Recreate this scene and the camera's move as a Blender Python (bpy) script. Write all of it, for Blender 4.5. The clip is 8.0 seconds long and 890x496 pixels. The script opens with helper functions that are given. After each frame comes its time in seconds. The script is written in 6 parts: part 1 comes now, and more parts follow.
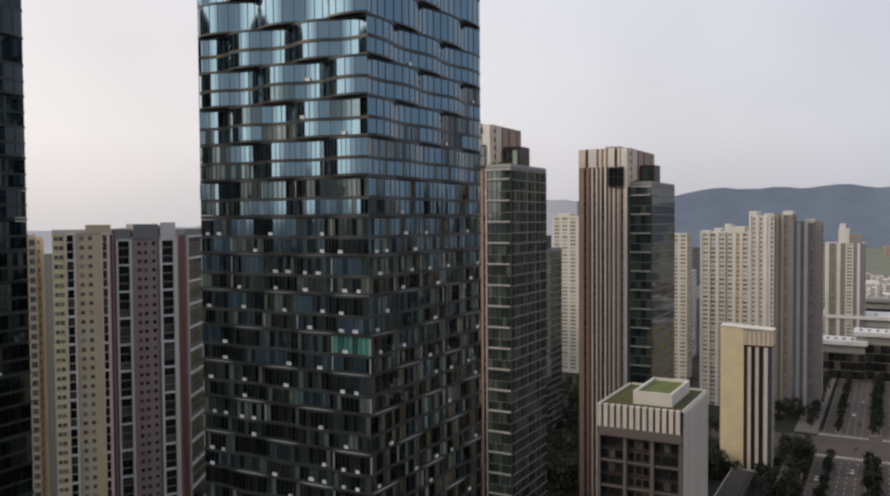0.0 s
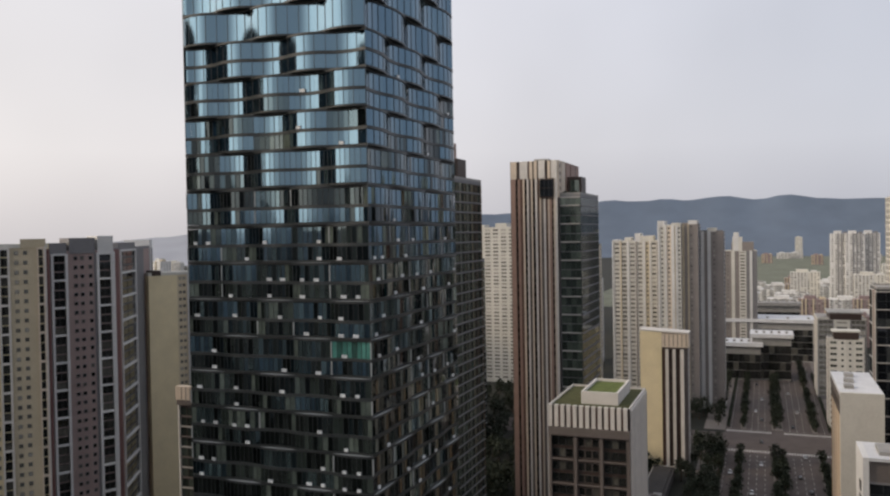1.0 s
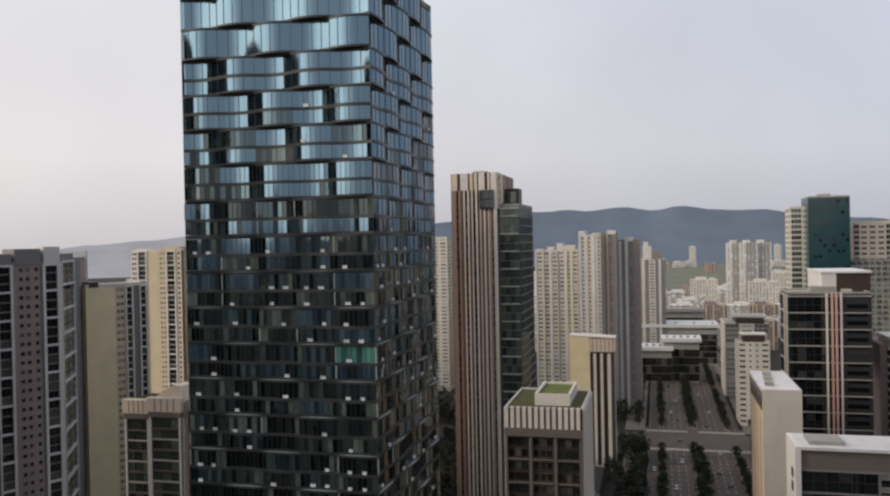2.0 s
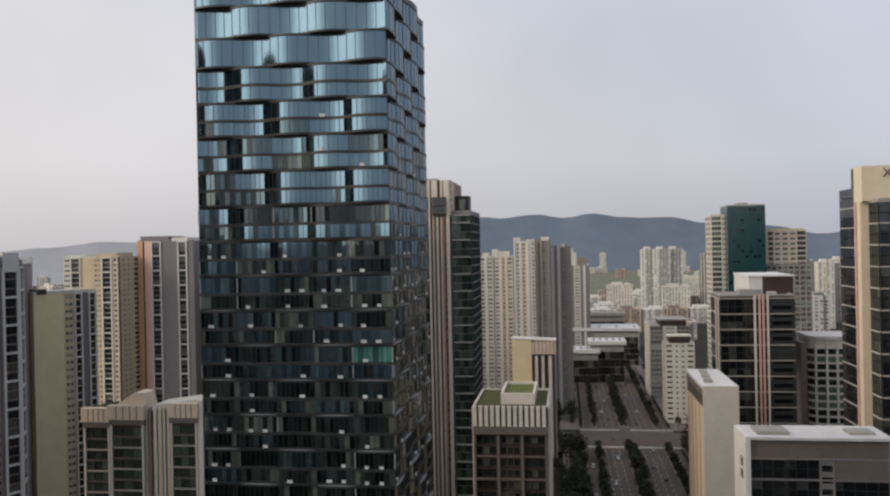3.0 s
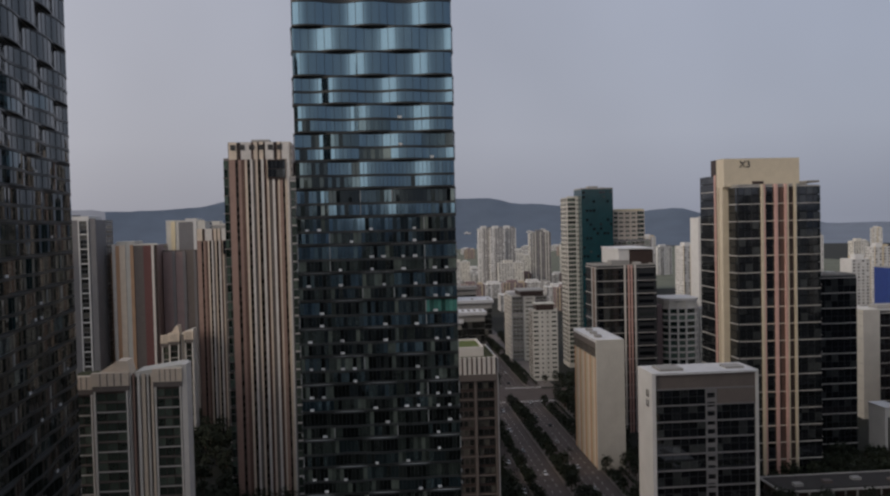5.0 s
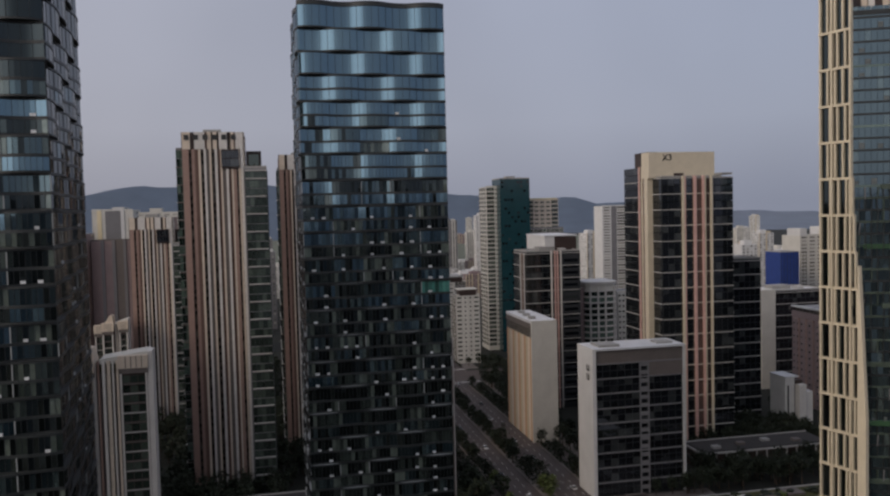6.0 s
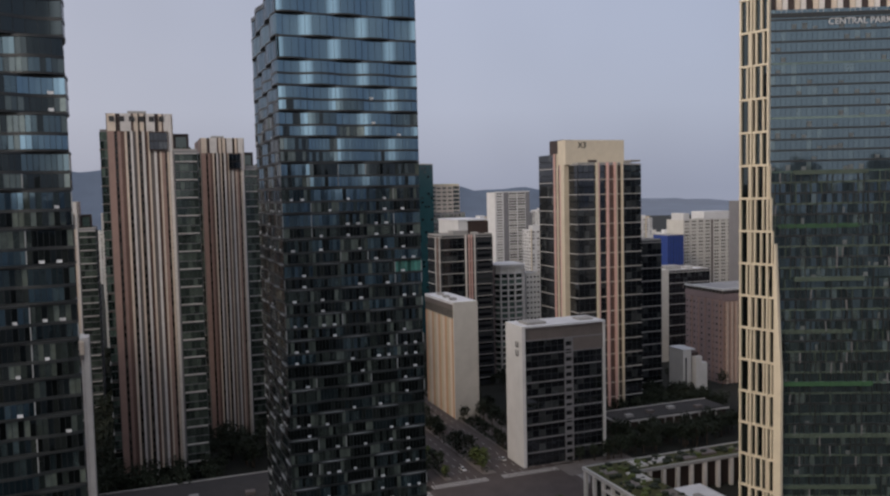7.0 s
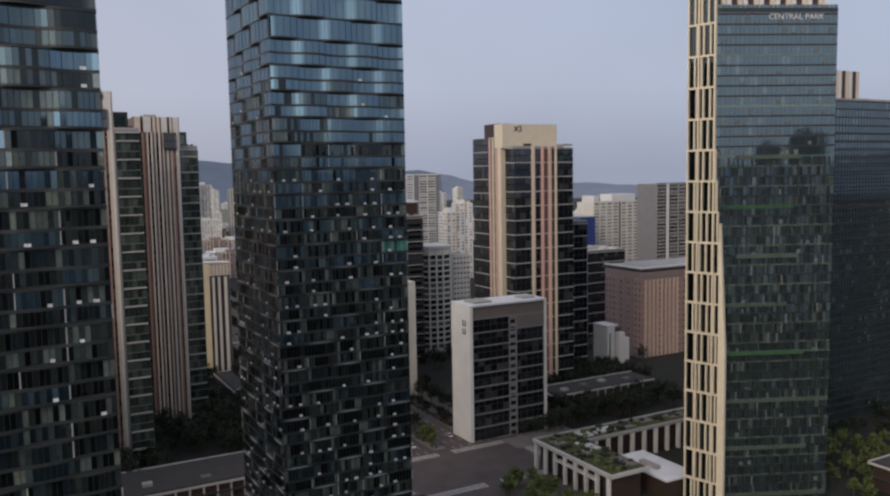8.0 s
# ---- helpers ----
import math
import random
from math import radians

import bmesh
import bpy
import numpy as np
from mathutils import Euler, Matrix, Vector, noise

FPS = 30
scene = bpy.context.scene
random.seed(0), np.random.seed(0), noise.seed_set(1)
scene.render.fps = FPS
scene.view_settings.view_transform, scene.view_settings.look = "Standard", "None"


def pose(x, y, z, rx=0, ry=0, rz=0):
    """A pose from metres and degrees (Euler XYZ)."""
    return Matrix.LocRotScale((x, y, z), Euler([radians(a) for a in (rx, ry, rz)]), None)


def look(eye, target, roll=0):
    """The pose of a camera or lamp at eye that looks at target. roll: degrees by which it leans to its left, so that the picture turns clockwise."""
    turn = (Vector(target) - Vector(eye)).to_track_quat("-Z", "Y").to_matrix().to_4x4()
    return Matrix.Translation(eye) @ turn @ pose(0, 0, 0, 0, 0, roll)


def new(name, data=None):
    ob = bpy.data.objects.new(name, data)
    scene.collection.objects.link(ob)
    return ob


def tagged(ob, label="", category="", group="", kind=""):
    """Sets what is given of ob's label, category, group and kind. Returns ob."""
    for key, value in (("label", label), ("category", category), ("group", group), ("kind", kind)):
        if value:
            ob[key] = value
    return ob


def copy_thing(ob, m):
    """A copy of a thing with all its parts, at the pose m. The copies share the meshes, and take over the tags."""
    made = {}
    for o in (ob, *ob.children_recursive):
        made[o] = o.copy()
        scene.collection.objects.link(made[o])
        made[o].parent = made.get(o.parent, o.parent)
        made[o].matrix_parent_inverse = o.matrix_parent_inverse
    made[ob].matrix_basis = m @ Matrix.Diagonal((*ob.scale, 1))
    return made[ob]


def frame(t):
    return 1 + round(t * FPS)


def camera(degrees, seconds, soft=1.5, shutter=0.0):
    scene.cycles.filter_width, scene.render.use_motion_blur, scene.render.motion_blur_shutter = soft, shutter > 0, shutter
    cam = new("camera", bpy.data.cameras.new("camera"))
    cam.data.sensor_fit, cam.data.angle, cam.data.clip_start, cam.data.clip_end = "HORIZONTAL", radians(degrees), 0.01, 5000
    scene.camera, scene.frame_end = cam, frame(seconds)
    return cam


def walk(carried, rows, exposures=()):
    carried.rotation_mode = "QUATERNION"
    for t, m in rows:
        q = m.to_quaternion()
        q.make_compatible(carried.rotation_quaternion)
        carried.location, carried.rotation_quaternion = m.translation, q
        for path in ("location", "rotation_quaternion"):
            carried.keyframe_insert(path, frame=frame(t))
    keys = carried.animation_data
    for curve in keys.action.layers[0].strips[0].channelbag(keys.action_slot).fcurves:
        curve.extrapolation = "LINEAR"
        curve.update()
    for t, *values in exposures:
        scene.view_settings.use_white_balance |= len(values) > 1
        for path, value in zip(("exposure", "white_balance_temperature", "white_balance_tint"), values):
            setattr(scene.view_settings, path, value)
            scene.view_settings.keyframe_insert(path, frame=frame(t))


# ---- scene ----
cam = camera(57.4, 8.0, soft=2.3)
PATH = [
    (0, (0.649, -0.423, 119.620), (-47.433, 87.193, 116.221), -0.40),
    (0.5, (-4.953, -6.467, 119.241), (-47.506, 83.989, 116.591), -0.50),
    (1, (-11.648, -12.062, 118.633), (-48.202, 80.999, 116.783), -1.00),
    (1.5, (-17.746, -18.742, 118.700), (-48.690, 76.341, 117.400), -1.10),
    (2, (-24.616, -24.382, 118.703), (-49.882, 72.350, 117.923), -1.16),
    (2.5, (-32.191, -29.485, 118.660), (-51.869, 68.526, 118.316), -1.19),
    (3, (-40.270, -35.558, 118.620), (-54.923, 63.363, 118.470), -1.20),
    (3.5, (-49.062, -43.405, 118.603), (-59.269, 56.067, 118.333), -1.20),
    (4, (-61.245, -56.670, 118.725), (-65.124, 43.245, 117.586), -1.20),
    (4.5, (-74.668, -68.901, 118.637), (-72.410, 31.098, 116.543), -1.26),
    (5, (-88.349, -79.160, 118.449), (-80.307, 20.520, 115.393), -1.34),
    (5.5, (-101.682, -87.186, 118.518), (-87.481, 11.722, 114.568), -1.40),
    (6, (-114.415, -92.837, 118.962), (-93.462, 4.828, 114.211), -1.40),
    (6.5, (-127.662, -94.869, 118.749), (-99.014, 0.776, 113.149), -1.40),
    (7, (-140.531, -94.930, 118.340), (-104.972, -1.706, 111.638), -1.30),
    (7.5, (-153.630, -92.908, 118.641), (-111.732, -2.462, 110.641), -1.20),
    (8, (-165.574, -89.291, 118.434), (-117.864, -1.873, 109.382), -1.00),
]
EXPOSURES = [(0.0, 0.30, 6830, 10), (1.5, 0.28, 6820, 10), (3.5, 0.10, 6800, 9), (4.0, -0.20, 6680, 10), (4.5, -0.33, 6550, 11), (5.5, -0.59, 6350, 13), (6.5, -0.34, 6300, 14), (8.0, -0.06, 6230, 13)]
walk(cam, [(t, look(eye, target, roll)) for t, eye, target, roll in PATH], EXPOSURES)

# ---- world, sun, exposure ----
SUN_FROM = Vector((-0.74, -0.36, 0.50)).normalized()
world = bpy.data.worlds.new("sky")
scene.world = world
world.use_nodes = True
wn = world.node_tree.nodes
wl = world.node_tree.links
sky = wn.new("ShaderNodeTexSky")
sky.sky_type = "NISHITA"
sky.sun_disc = False
sky.sun_elevation = math.asin(SUN_FROM.z)
sky.sun_rotation = math.atan2(SUN_FROM.x, SUN_FROM.y)
sky.dust_density = 4.0
sky.air_density = 1.3
sky_gain = wn.new("ShaderNodeVectorMath")
sky_gain.operation = "SCALE"
sky_gain.inputs["Scale"].default_value = 0.10
wl.new(sky.outputs["Color"], sky_gain.inputs[0])
wc = wn.new("ShaderNodeTexCoord")
sep = wn.new("ShaderNodeSeparateXYZ")
wl.new(wc.outputs["Generated"], sep.inputs[0])
ramp = wn.new("ShaderNodeValToRGB")
ramp.color_ramp.elements[0].position = 0.0
ramp.color_ramp.elements[0].color = (0.56, 0.55, 0.585, 1)
ramp.color_ramp.elements[1].position = 0.5
ramp.color_ramp.elements[1].color = (0.66, 0.68, 0.75, 1)
mid = ramp.color_ramp.elements.new(0.10)
mid.color = (0.70, 0.69, 0.725, 1)
wl.new(sep.outputs["Z"], ramp.inputs[0])
cloud = wn.new("ShaderNodeTexNoise")
cloud.inputs["Scale"].default_value = 2.2
cloud.inputs["Detail"].default_value = 3.0
wl.new(wc.outputs["Generated"], cloud.inputs["Vector"])
cl_map = wn.new("ShaderNodeMapRange")
cl_map.inputs["From Min"].default_value = 0.3
cl_map.inputs["From Max"].default_value = 0.7
cl_map.inputs["To Min"].default_value = 0.90
cl_map.inputs["To Max"].default_value = 1.08
wl.new(cloud.outputs["Fac"], cl_map.inputs["Value"])
cl_mul = wn.new("ShaderNodeVectorMath")
cl_mul.operation = "SCALE"
wl.new(ramp.outputs["Color"], cl_mul.inputs[0])
wl.new(cl_map.outputs["Result"], cl_mul.inputs["Scale"])
# brighter and warmer towards the hidden sun, dimmer and bluer away from it
side = wn.new("ShaderNodeVectorMath")
side.operation = "DOT_PRODUCT"
side.inputs[1].default_value = Vector((SUN_FROM.x, SUN_FROM.y, 0)).normalized()
wl.new(wc.outputs["Generated"], side.inputs[0])
side01 = wn.new("ShaderNodeMapRange")
side01.inputs["From Min"].default_value = -1.0
side01.inputs["From Max"].default_value = 1.0
wl.new(side.outputs["Value"], side01.inputs["Value"])
side_ramp = wn.new("ShaderNodeValToRGB")
side_ramp.color_ramp.elements[0].color = (0.58, 0.65, 0.76, 1)
side_ramp.color_ramp.elements[1].color = (3.4, 3.22, 2.88, 1)
for at, tone in ((0.50, (0.81, 0.82, 0.85, 1)), (0.75, (0.91, 0.90, 0.89, 1)), (0.80, (1.08, 1.06, 1.03, 1)), (0.86, (1.85, 1.79, 1.66, 1)), (0.93, (3.1, 2.95, 2.64, 1))):
    side_ramp.color_ramp.elements.new(at).color = tone
wl.new(side01.outputs["Result"], side_ramp.inputs[0])
side_mul = wn.new("ShaderNodeVectorMath")
side_mul.operation = "MULTIPLY"
wl.new(cl_mul.outputs["Vector"], side_mul.inputs[0])
wl.new(side_ramp.outputs["Color"], side_mul.inputs[1])
side_gain = wn.new("ShaderNodeVectorMath")
side_gain.operation = "SCALE"
side_gain.inputs["Scale"].default_value = 1.15
wl.new(side_mul.outputs["Vector"], side_gain.inputs[0])
mixw = wn.new("ShaderNodeMix")
mixw.data_type = "RGBA"
mixw.inputs["Factor"].default_value = 0.9
wl.new(sky_gain.outputs["Vector"], mixw.inputs["A"])
wl.new(side_gain.outputs["Vector"], mixw.inputs["B"])
wl.new(mixw.outputs["Result"], wn["Background"].inputs["Color"])
wn["Background"].inputs["Strength"].default_value = 1.0

lamp = bpy.data.lights.new("sun", "SUN")
lamp.energy = 0.95
lamp.angle = radians(12)
lamp.color = (1.0, 0.80, 0.57)
sun = new("sun", lamp)
sun.matrix_world = look((0, 0, 400), Vector((0, 0, 400)) - SUN_FROM)


# ---- materials ----
def surface(name, color, rough=0.7, metal=0.0, var=0.15, size=3.0, fine=0.35, bump=0.15, spec=0.4):
    """A weathered surface: broad stains, fine grain, a little relief."""
    m = bpy.data.materials.new(name)
    m.use_nodes = True
    n, l = m.node_tree.nodes, m.node_tree.links
    b = n["Principled BSDF"]
    b.inputs["Roughness"].default_value = rough
    b.inputs["Metallic"].default_value = metal
    b.inputs["Specular IOR Level"].default_value = spec
    tc = n.new("ShaderNodeTexCoord")
    t1 = n.new("ShaderNodeTexNoise")
    t1.inputs["Scale"].default_value = 1.0 / size
    t1.inputs["Detail"].default_value = 4.0
    l.new(tc.outputs["Object"], t1.inputs["Vector"])
    t2 = n.new("ShaderNodeTexNoise")
    t2.inputs["Scale"].default_value = 1.0 / fine
    t2.inputs["Detail"].default_value = 3.0
    l.new(tc.outputs["Object"], t2.inputs["Vector"])
    info = n.new("ShaderNodeObjectInfo")
    add = n.new("ShaderNodeMath")
    add.operation = "ADD"
    l.new(t1.outputs["Fac"], add.inputs[0])
    l.new(t2.outputs["Fac"], add.inputs[1])
    add2 = n.new("ShaderNodeMath")
    add2.operation = "MULTIPLY_ADD"
    add2.inputs[1].default_value = 0.35
    l.new(info.outputs["Random"], add2.inputs[0])
    l.new(add.outputs[0], add2.inputs[2])
    mr = n.new("ShaderNodeMapRange")
    mr.inputs["From Min"].default_value = 0.7
    mr.inputs["From Max"].default_value = 1.65
    mr.inputs["To Min"].default_value = 1.0 - var
    mr.inputs["To Max"].default_value = 1.0 + var
    l.new(add2.outputs[0], mr.inputs["Value"])
    mul = n.new("ShaderNodeVectorMath")
    mul.operation = "SCALE"
    mul.inputs[0].default_value = [c * 0.82 for c in color]
    l.new(mr.outputs["Result"], mul.inputs["Scale"])
    l.new(mul.outputs["Vector"], b.inputs["Base Color"])
    if bump:
        bp = n.new("ShaderNodeBump")
        bp.inputs["Strength"].default_value = bump
        bp.inputs["Distance"].default_value = 0.05
        l.new(t2.outputs["Fac"], bp.inputs["Height"])
        l.new(bp.outputs["Normal"], b.inputs["Normal"])
    return m


def glazing(name, dark, pale, share, ior=2.4, rough=0.04, tint=(1, 1, 1), wave=0.02):
    """Coated window glass: each pane shows a dark room or a drawn blind behind a mirror-like face."""
    m = bpy.data.materials.new(name)
    m.use_nodes = True
    n, l = m.node_tree.nodes, m.node_tree.links
    b = n["Principled BSDF"]
    b.inputs["Roughness"].default_value = rough
    b.inputs["IOR"].default_value = ior
    b.inputs["Specular Tint"].default_value = (*tint, 1)
    info = n.new("ShaderNodeObjectInfo")
    geo = n.new("ShaderNodeNewGeometry")
    add = n.new("ShaderNodeMath")
    add.operation = "ADD"
    l.new(info.outputs["Random"], add.inputs[0])
    l.new(geo.outputs["Random Per Island"], add.inputs[1])
    fr = n.new("ShaderNodeMath")
    fr.operation = "FRACT"
    l.new(add.outputs[0], fr.inputs[0])
    rp = n.new("ShaderNodeValToRGB")
    rp.color_ramp.interpolation = "LINEAR"
    e = rp.color_ramp.elements
    e[0].position, e[0].color = 0.0, (*[c * 0.5 for c in dark], 1)
    e[1].position, e[1].color = 1.0, (*pale, 1)
    k = e.new(max(0.02, 1 - share))
    k.color = (*dark, 1)
    k2 = e.new(min(0.98, 1 - share + 0.06))
    k2.color = (*[0.5 * (p + d) for p, d in zip(pale, dark)], 1)
    l.new(fr.outputs[0], rp.inputs[0])
    tc = n.new("ShaderNodeTexCoord")
    t1 = n.new("ShaderNodeTexNoise")
    t1.inputs["Scale"].default_value = 0.9
    t1.inputs["Detail"].default_value = 2.0
    l.new(tc.outputs["Object"], t1.inputs["Vector"])
    mr = n.new("ShaderNodeMapRange")
    mr.inputs["To Min"].default_value = 0.55
    mr.inputs["To Max"].default_value = 1.45
    l.new(t1.outputs["Fac"], mr.inputs["Value"])
    mul = n.new("ShaderNodeVectorMath")
    mul.operation = "SCALE"
    l.new(rp.outputs["Color"], mul.inputs[0])
    l.new(mr.outputs["Result"], mul.inputs["Scale"])
    l.new(mul.outputs["Vector"], b.inputs["Base Color"])
    bp = n.new("ShaderNodeBump")
    bp.inputs["Strength"].default_value = wave
    bp.inputs["Distance"].default_value = 0.3
    t3 = n.new("ShaderNodeTexNoise")
    t3.inputs["Scale"].default_value = 0.5
    l.new(tc.outputs["Object"], t3.inputs["Vector"])
    l.new(t3.outputs["Fac"], bp.inputs["Height"])
    l.new(bp.outputs["Normal"], b.inputs["Normal"])
    return m


M = dict(
    tower_glass=glazing("tower_glass", (0.004, 0.008, 0.010), (0.045, 0.065, 0.065), 0.25, ior=2.8, rough=0.10, tint=(0.48, 0.77, 1.0), wave=0.03),
    balcony_glass=glazing("balcony_glass", (0.009, 0.013, 0.014), (0.036, 0.050, 0.049), 0.35, ior=2.1, tint=(0.58, 0.85, 1.0)),
    curtain_glass=glazing("curtain_glass", (0.030, 0.038, 0.032), (0.115, 0.135, 0.112), 0.45, ior=1.75, tint=(0.72, 0.92, 1.0)),
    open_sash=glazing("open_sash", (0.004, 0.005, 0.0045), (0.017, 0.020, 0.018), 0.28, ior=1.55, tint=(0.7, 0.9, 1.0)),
    teal_lit_glass=glazing("teal_lit_glass", (0.03, 0.10, 0.08), (0.09, 0.27, 0.22), 0.6, ior=1.5),
    navy_glass=glazing("navy_glass", (0.028, 0.038, 0.038), (0.075, 0.096, 0.088), 0.14, ior=2.6, tint=(0.62, 0.86, 1.0)),
    wing_glass=glazing("wing_glass", (0.036, 0.048, 0.040), (0.085, 0.105, 0.086), 0.35, ior=1.7, tint=(0.85, 1.0, 0.95)),
    rose=surface("rose_panel", (0.74, 0.47, 0.41), 0.6),
    salmon=surface("salmon_panel", (0.60, 0.45, 0.37), 0.7),
    tower_band=surface("tower_band", (0.034, 0.038, 0.038), 0.4, 0.0, 0.25),
    tower_ledge=surface("tower_ledge", (0.40, 0.41, 0.40), 0.6),
    tower_core=surface("tower_core", (0.03, 0.033, 0.037), 0.8),
    mullion=surface("mullion", (0.040, 0.045, 0.047), 0.45, 0.2),
    pale_cream=surface("pale_cream_panel", (0.75, 0.655, 0.495), 0.5, 0.0, 0.10),
    # vent sashes are near white to imitate glints off the small panes
    vent=surface("vent", (0.78, 0.79, 0.78), 0.45, var=0.5),
    pink=surface("pink_panel", (0.37, 0.245, 0.20), 0.65),
    cream=surface("cream_panel", (0.74, 0.625, 0.50), 0.6),
    white=surface("white_panel", (0.74, 0.70, 0.65), 0.55),
    taupe=surface("taupe_panel", (0.165, 0.14, 0.128), 0.65),
    brown=surface("brown_panel", (0.16, 0.095, 0.075), 0.6),
    umber=surface("umber_panel", (0.055, 0.036, 0.03), 0.5),
    office_glass=glazing("office_glass", (0.010, 0.0115, 0.014), (0.055, 0.060, 0.060), 0.18, ior=1.8, tint=(0.85, 0.92, 1.0)),
    green_glass=glazing("green_glass", (0.020, 0.034, 0.028), (0.12, 0.17, 0.14), 0.4, ior=2.0, tint=(0.85, 1.0, 0.95)),
    flat_glass=glazing("flat_glass", (0.020, 0.021, 0.020), (0.11, 0.105, 0.09), 0.25, ior=1.6),
    # pale_glass also mimics haze over the windows of far blocks
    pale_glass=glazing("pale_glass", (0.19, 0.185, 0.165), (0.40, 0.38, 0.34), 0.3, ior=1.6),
    lawn=surface("bright_lawn", (0.12, 0.15, 0.035), 0.95, var=0.5, size=2),
    teal=surface("teal_glass_panel", (0.012, 0.055, 0.066), 0.18, 0.0, 0.3, 6.0, spec=0.8),
    ledge=surface("pale_ledge", (0.52, 0.50, 0.47), 0.6),
    roof=surface("roof_gravel", (0.33, 0.32, 0.31), 0.9, var=0.3, size=5),
    roof_white=surface("white_roof", (0.72, 0.72, 0.73), 0.7, var=0.2, size=6),
    roof_green=surface("roof_lawn", (0.060, 0.062, 0.018), 0.95, var=0.6, size=2),
    yellow_wall=surface("yellow_plaster", (0.84, 0.72, 0.47), 0.8, size=7),
    beige_wall=surface("beige_plaster", (0.63, 0.535, 0.38), 0.8, size=7),
    ivory_wall=surface("ivory_plaster", (0.68, 0.655, 0.59), 0.8, size=7),
    white_wall=surface("white_plaster", (0.70, 0.69, 0.67), 0.75, size=7),
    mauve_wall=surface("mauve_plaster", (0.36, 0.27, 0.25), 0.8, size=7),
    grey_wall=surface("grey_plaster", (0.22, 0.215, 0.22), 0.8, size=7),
    maroon=surface("maroon_plaster", (0.17, 0.075, 0.07), 0.75, size=7),
    orange=surface("ochre_plaster", (0.58, 0.36, 0.22), 0.75, size=7),
    gold=surface("gold_panel", (0.78, 0.68, 0.50), 0.4, 0.0, 0.12),
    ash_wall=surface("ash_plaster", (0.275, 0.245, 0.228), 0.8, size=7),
    rosewood=surface("rose_brown_panel", (0.30, 0.225, 0.22), 0.75, size=5),
    blind=surface("window_blind", (0.16, 0.18, 0.18), 0.5, var=0.5),
    garden_green=surface("green_panel", (0.04, 0.10, 0.045), 0.5, var=0.35, size=2),
    concrete_green=surface("grey_green_panel", (0.075, 0.10, 0.075), 0.45, var=0.35, size=3),
    concrete=surface("concrete", (0.36, 0.35, 0.33), 0.85, var=0.25, size=4),
    blue_wrap=surface("blue_sheeting", (0.03, 0.065, 0.27), 0.6, var=0.2, size=4),
    asphalt=surface("asphalt", (0.108, 0.086, 0.078), 0.9, var=0.3, size=9, fine=0.5),
    paving=surface("paving", (0.20, 0.175, 0.16), 0.9, var=0.3, size=6, fine=0.6),
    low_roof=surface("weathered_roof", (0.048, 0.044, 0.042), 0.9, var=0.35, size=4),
    paint=surface("road_paint", (0.55, 0.53, 0.50), 0.8),
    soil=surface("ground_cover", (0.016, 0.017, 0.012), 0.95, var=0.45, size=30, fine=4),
    field=surface("field", (0.135, 0.145, 0.105), 0.95, var=0.5, size=60, fine=9),
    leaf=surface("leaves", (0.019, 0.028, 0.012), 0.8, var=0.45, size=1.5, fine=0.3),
    leaf_light=surface("lawn_leaves", (0.085, 0.11, 0.03), 0.8, var=0.45, size=1.5, fine=0.3),
    bark=surface("bark", (0.09, 0.065, 0.045), 0.9),
    sign=surface("sign_letters", (0.62, 0.62, 0.62), 0.5),
    sign_dark=surface("sign_dark", (0.05, 0.05, 0.05), 0.5),
    car_white=surface("car_white", (0.75, 0.75, 0.75), 0.25, spec=0.7),
    car_dark=surface("car_dark", (0.03, 0.03, 0.035), 0.25, spec=0.7),
    rubber=surface("rubber", (0.02, 0.02, 0.02), 0.9),
    # distance haze is put into the hill colours: bluish, then paler farther off
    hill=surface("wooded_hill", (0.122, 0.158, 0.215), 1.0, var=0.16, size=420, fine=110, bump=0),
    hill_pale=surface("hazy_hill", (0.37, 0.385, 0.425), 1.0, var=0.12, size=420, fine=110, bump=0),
    hill_dim=surface("haze_dimmed_hill", (0.19, 0.225, 0.285), 1.0, var=0.14, size=420, fine=110, bump=0),
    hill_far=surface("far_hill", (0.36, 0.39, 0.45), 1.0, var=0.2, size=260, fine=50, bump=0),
)


# ---- building blocks ----
BASE = {}


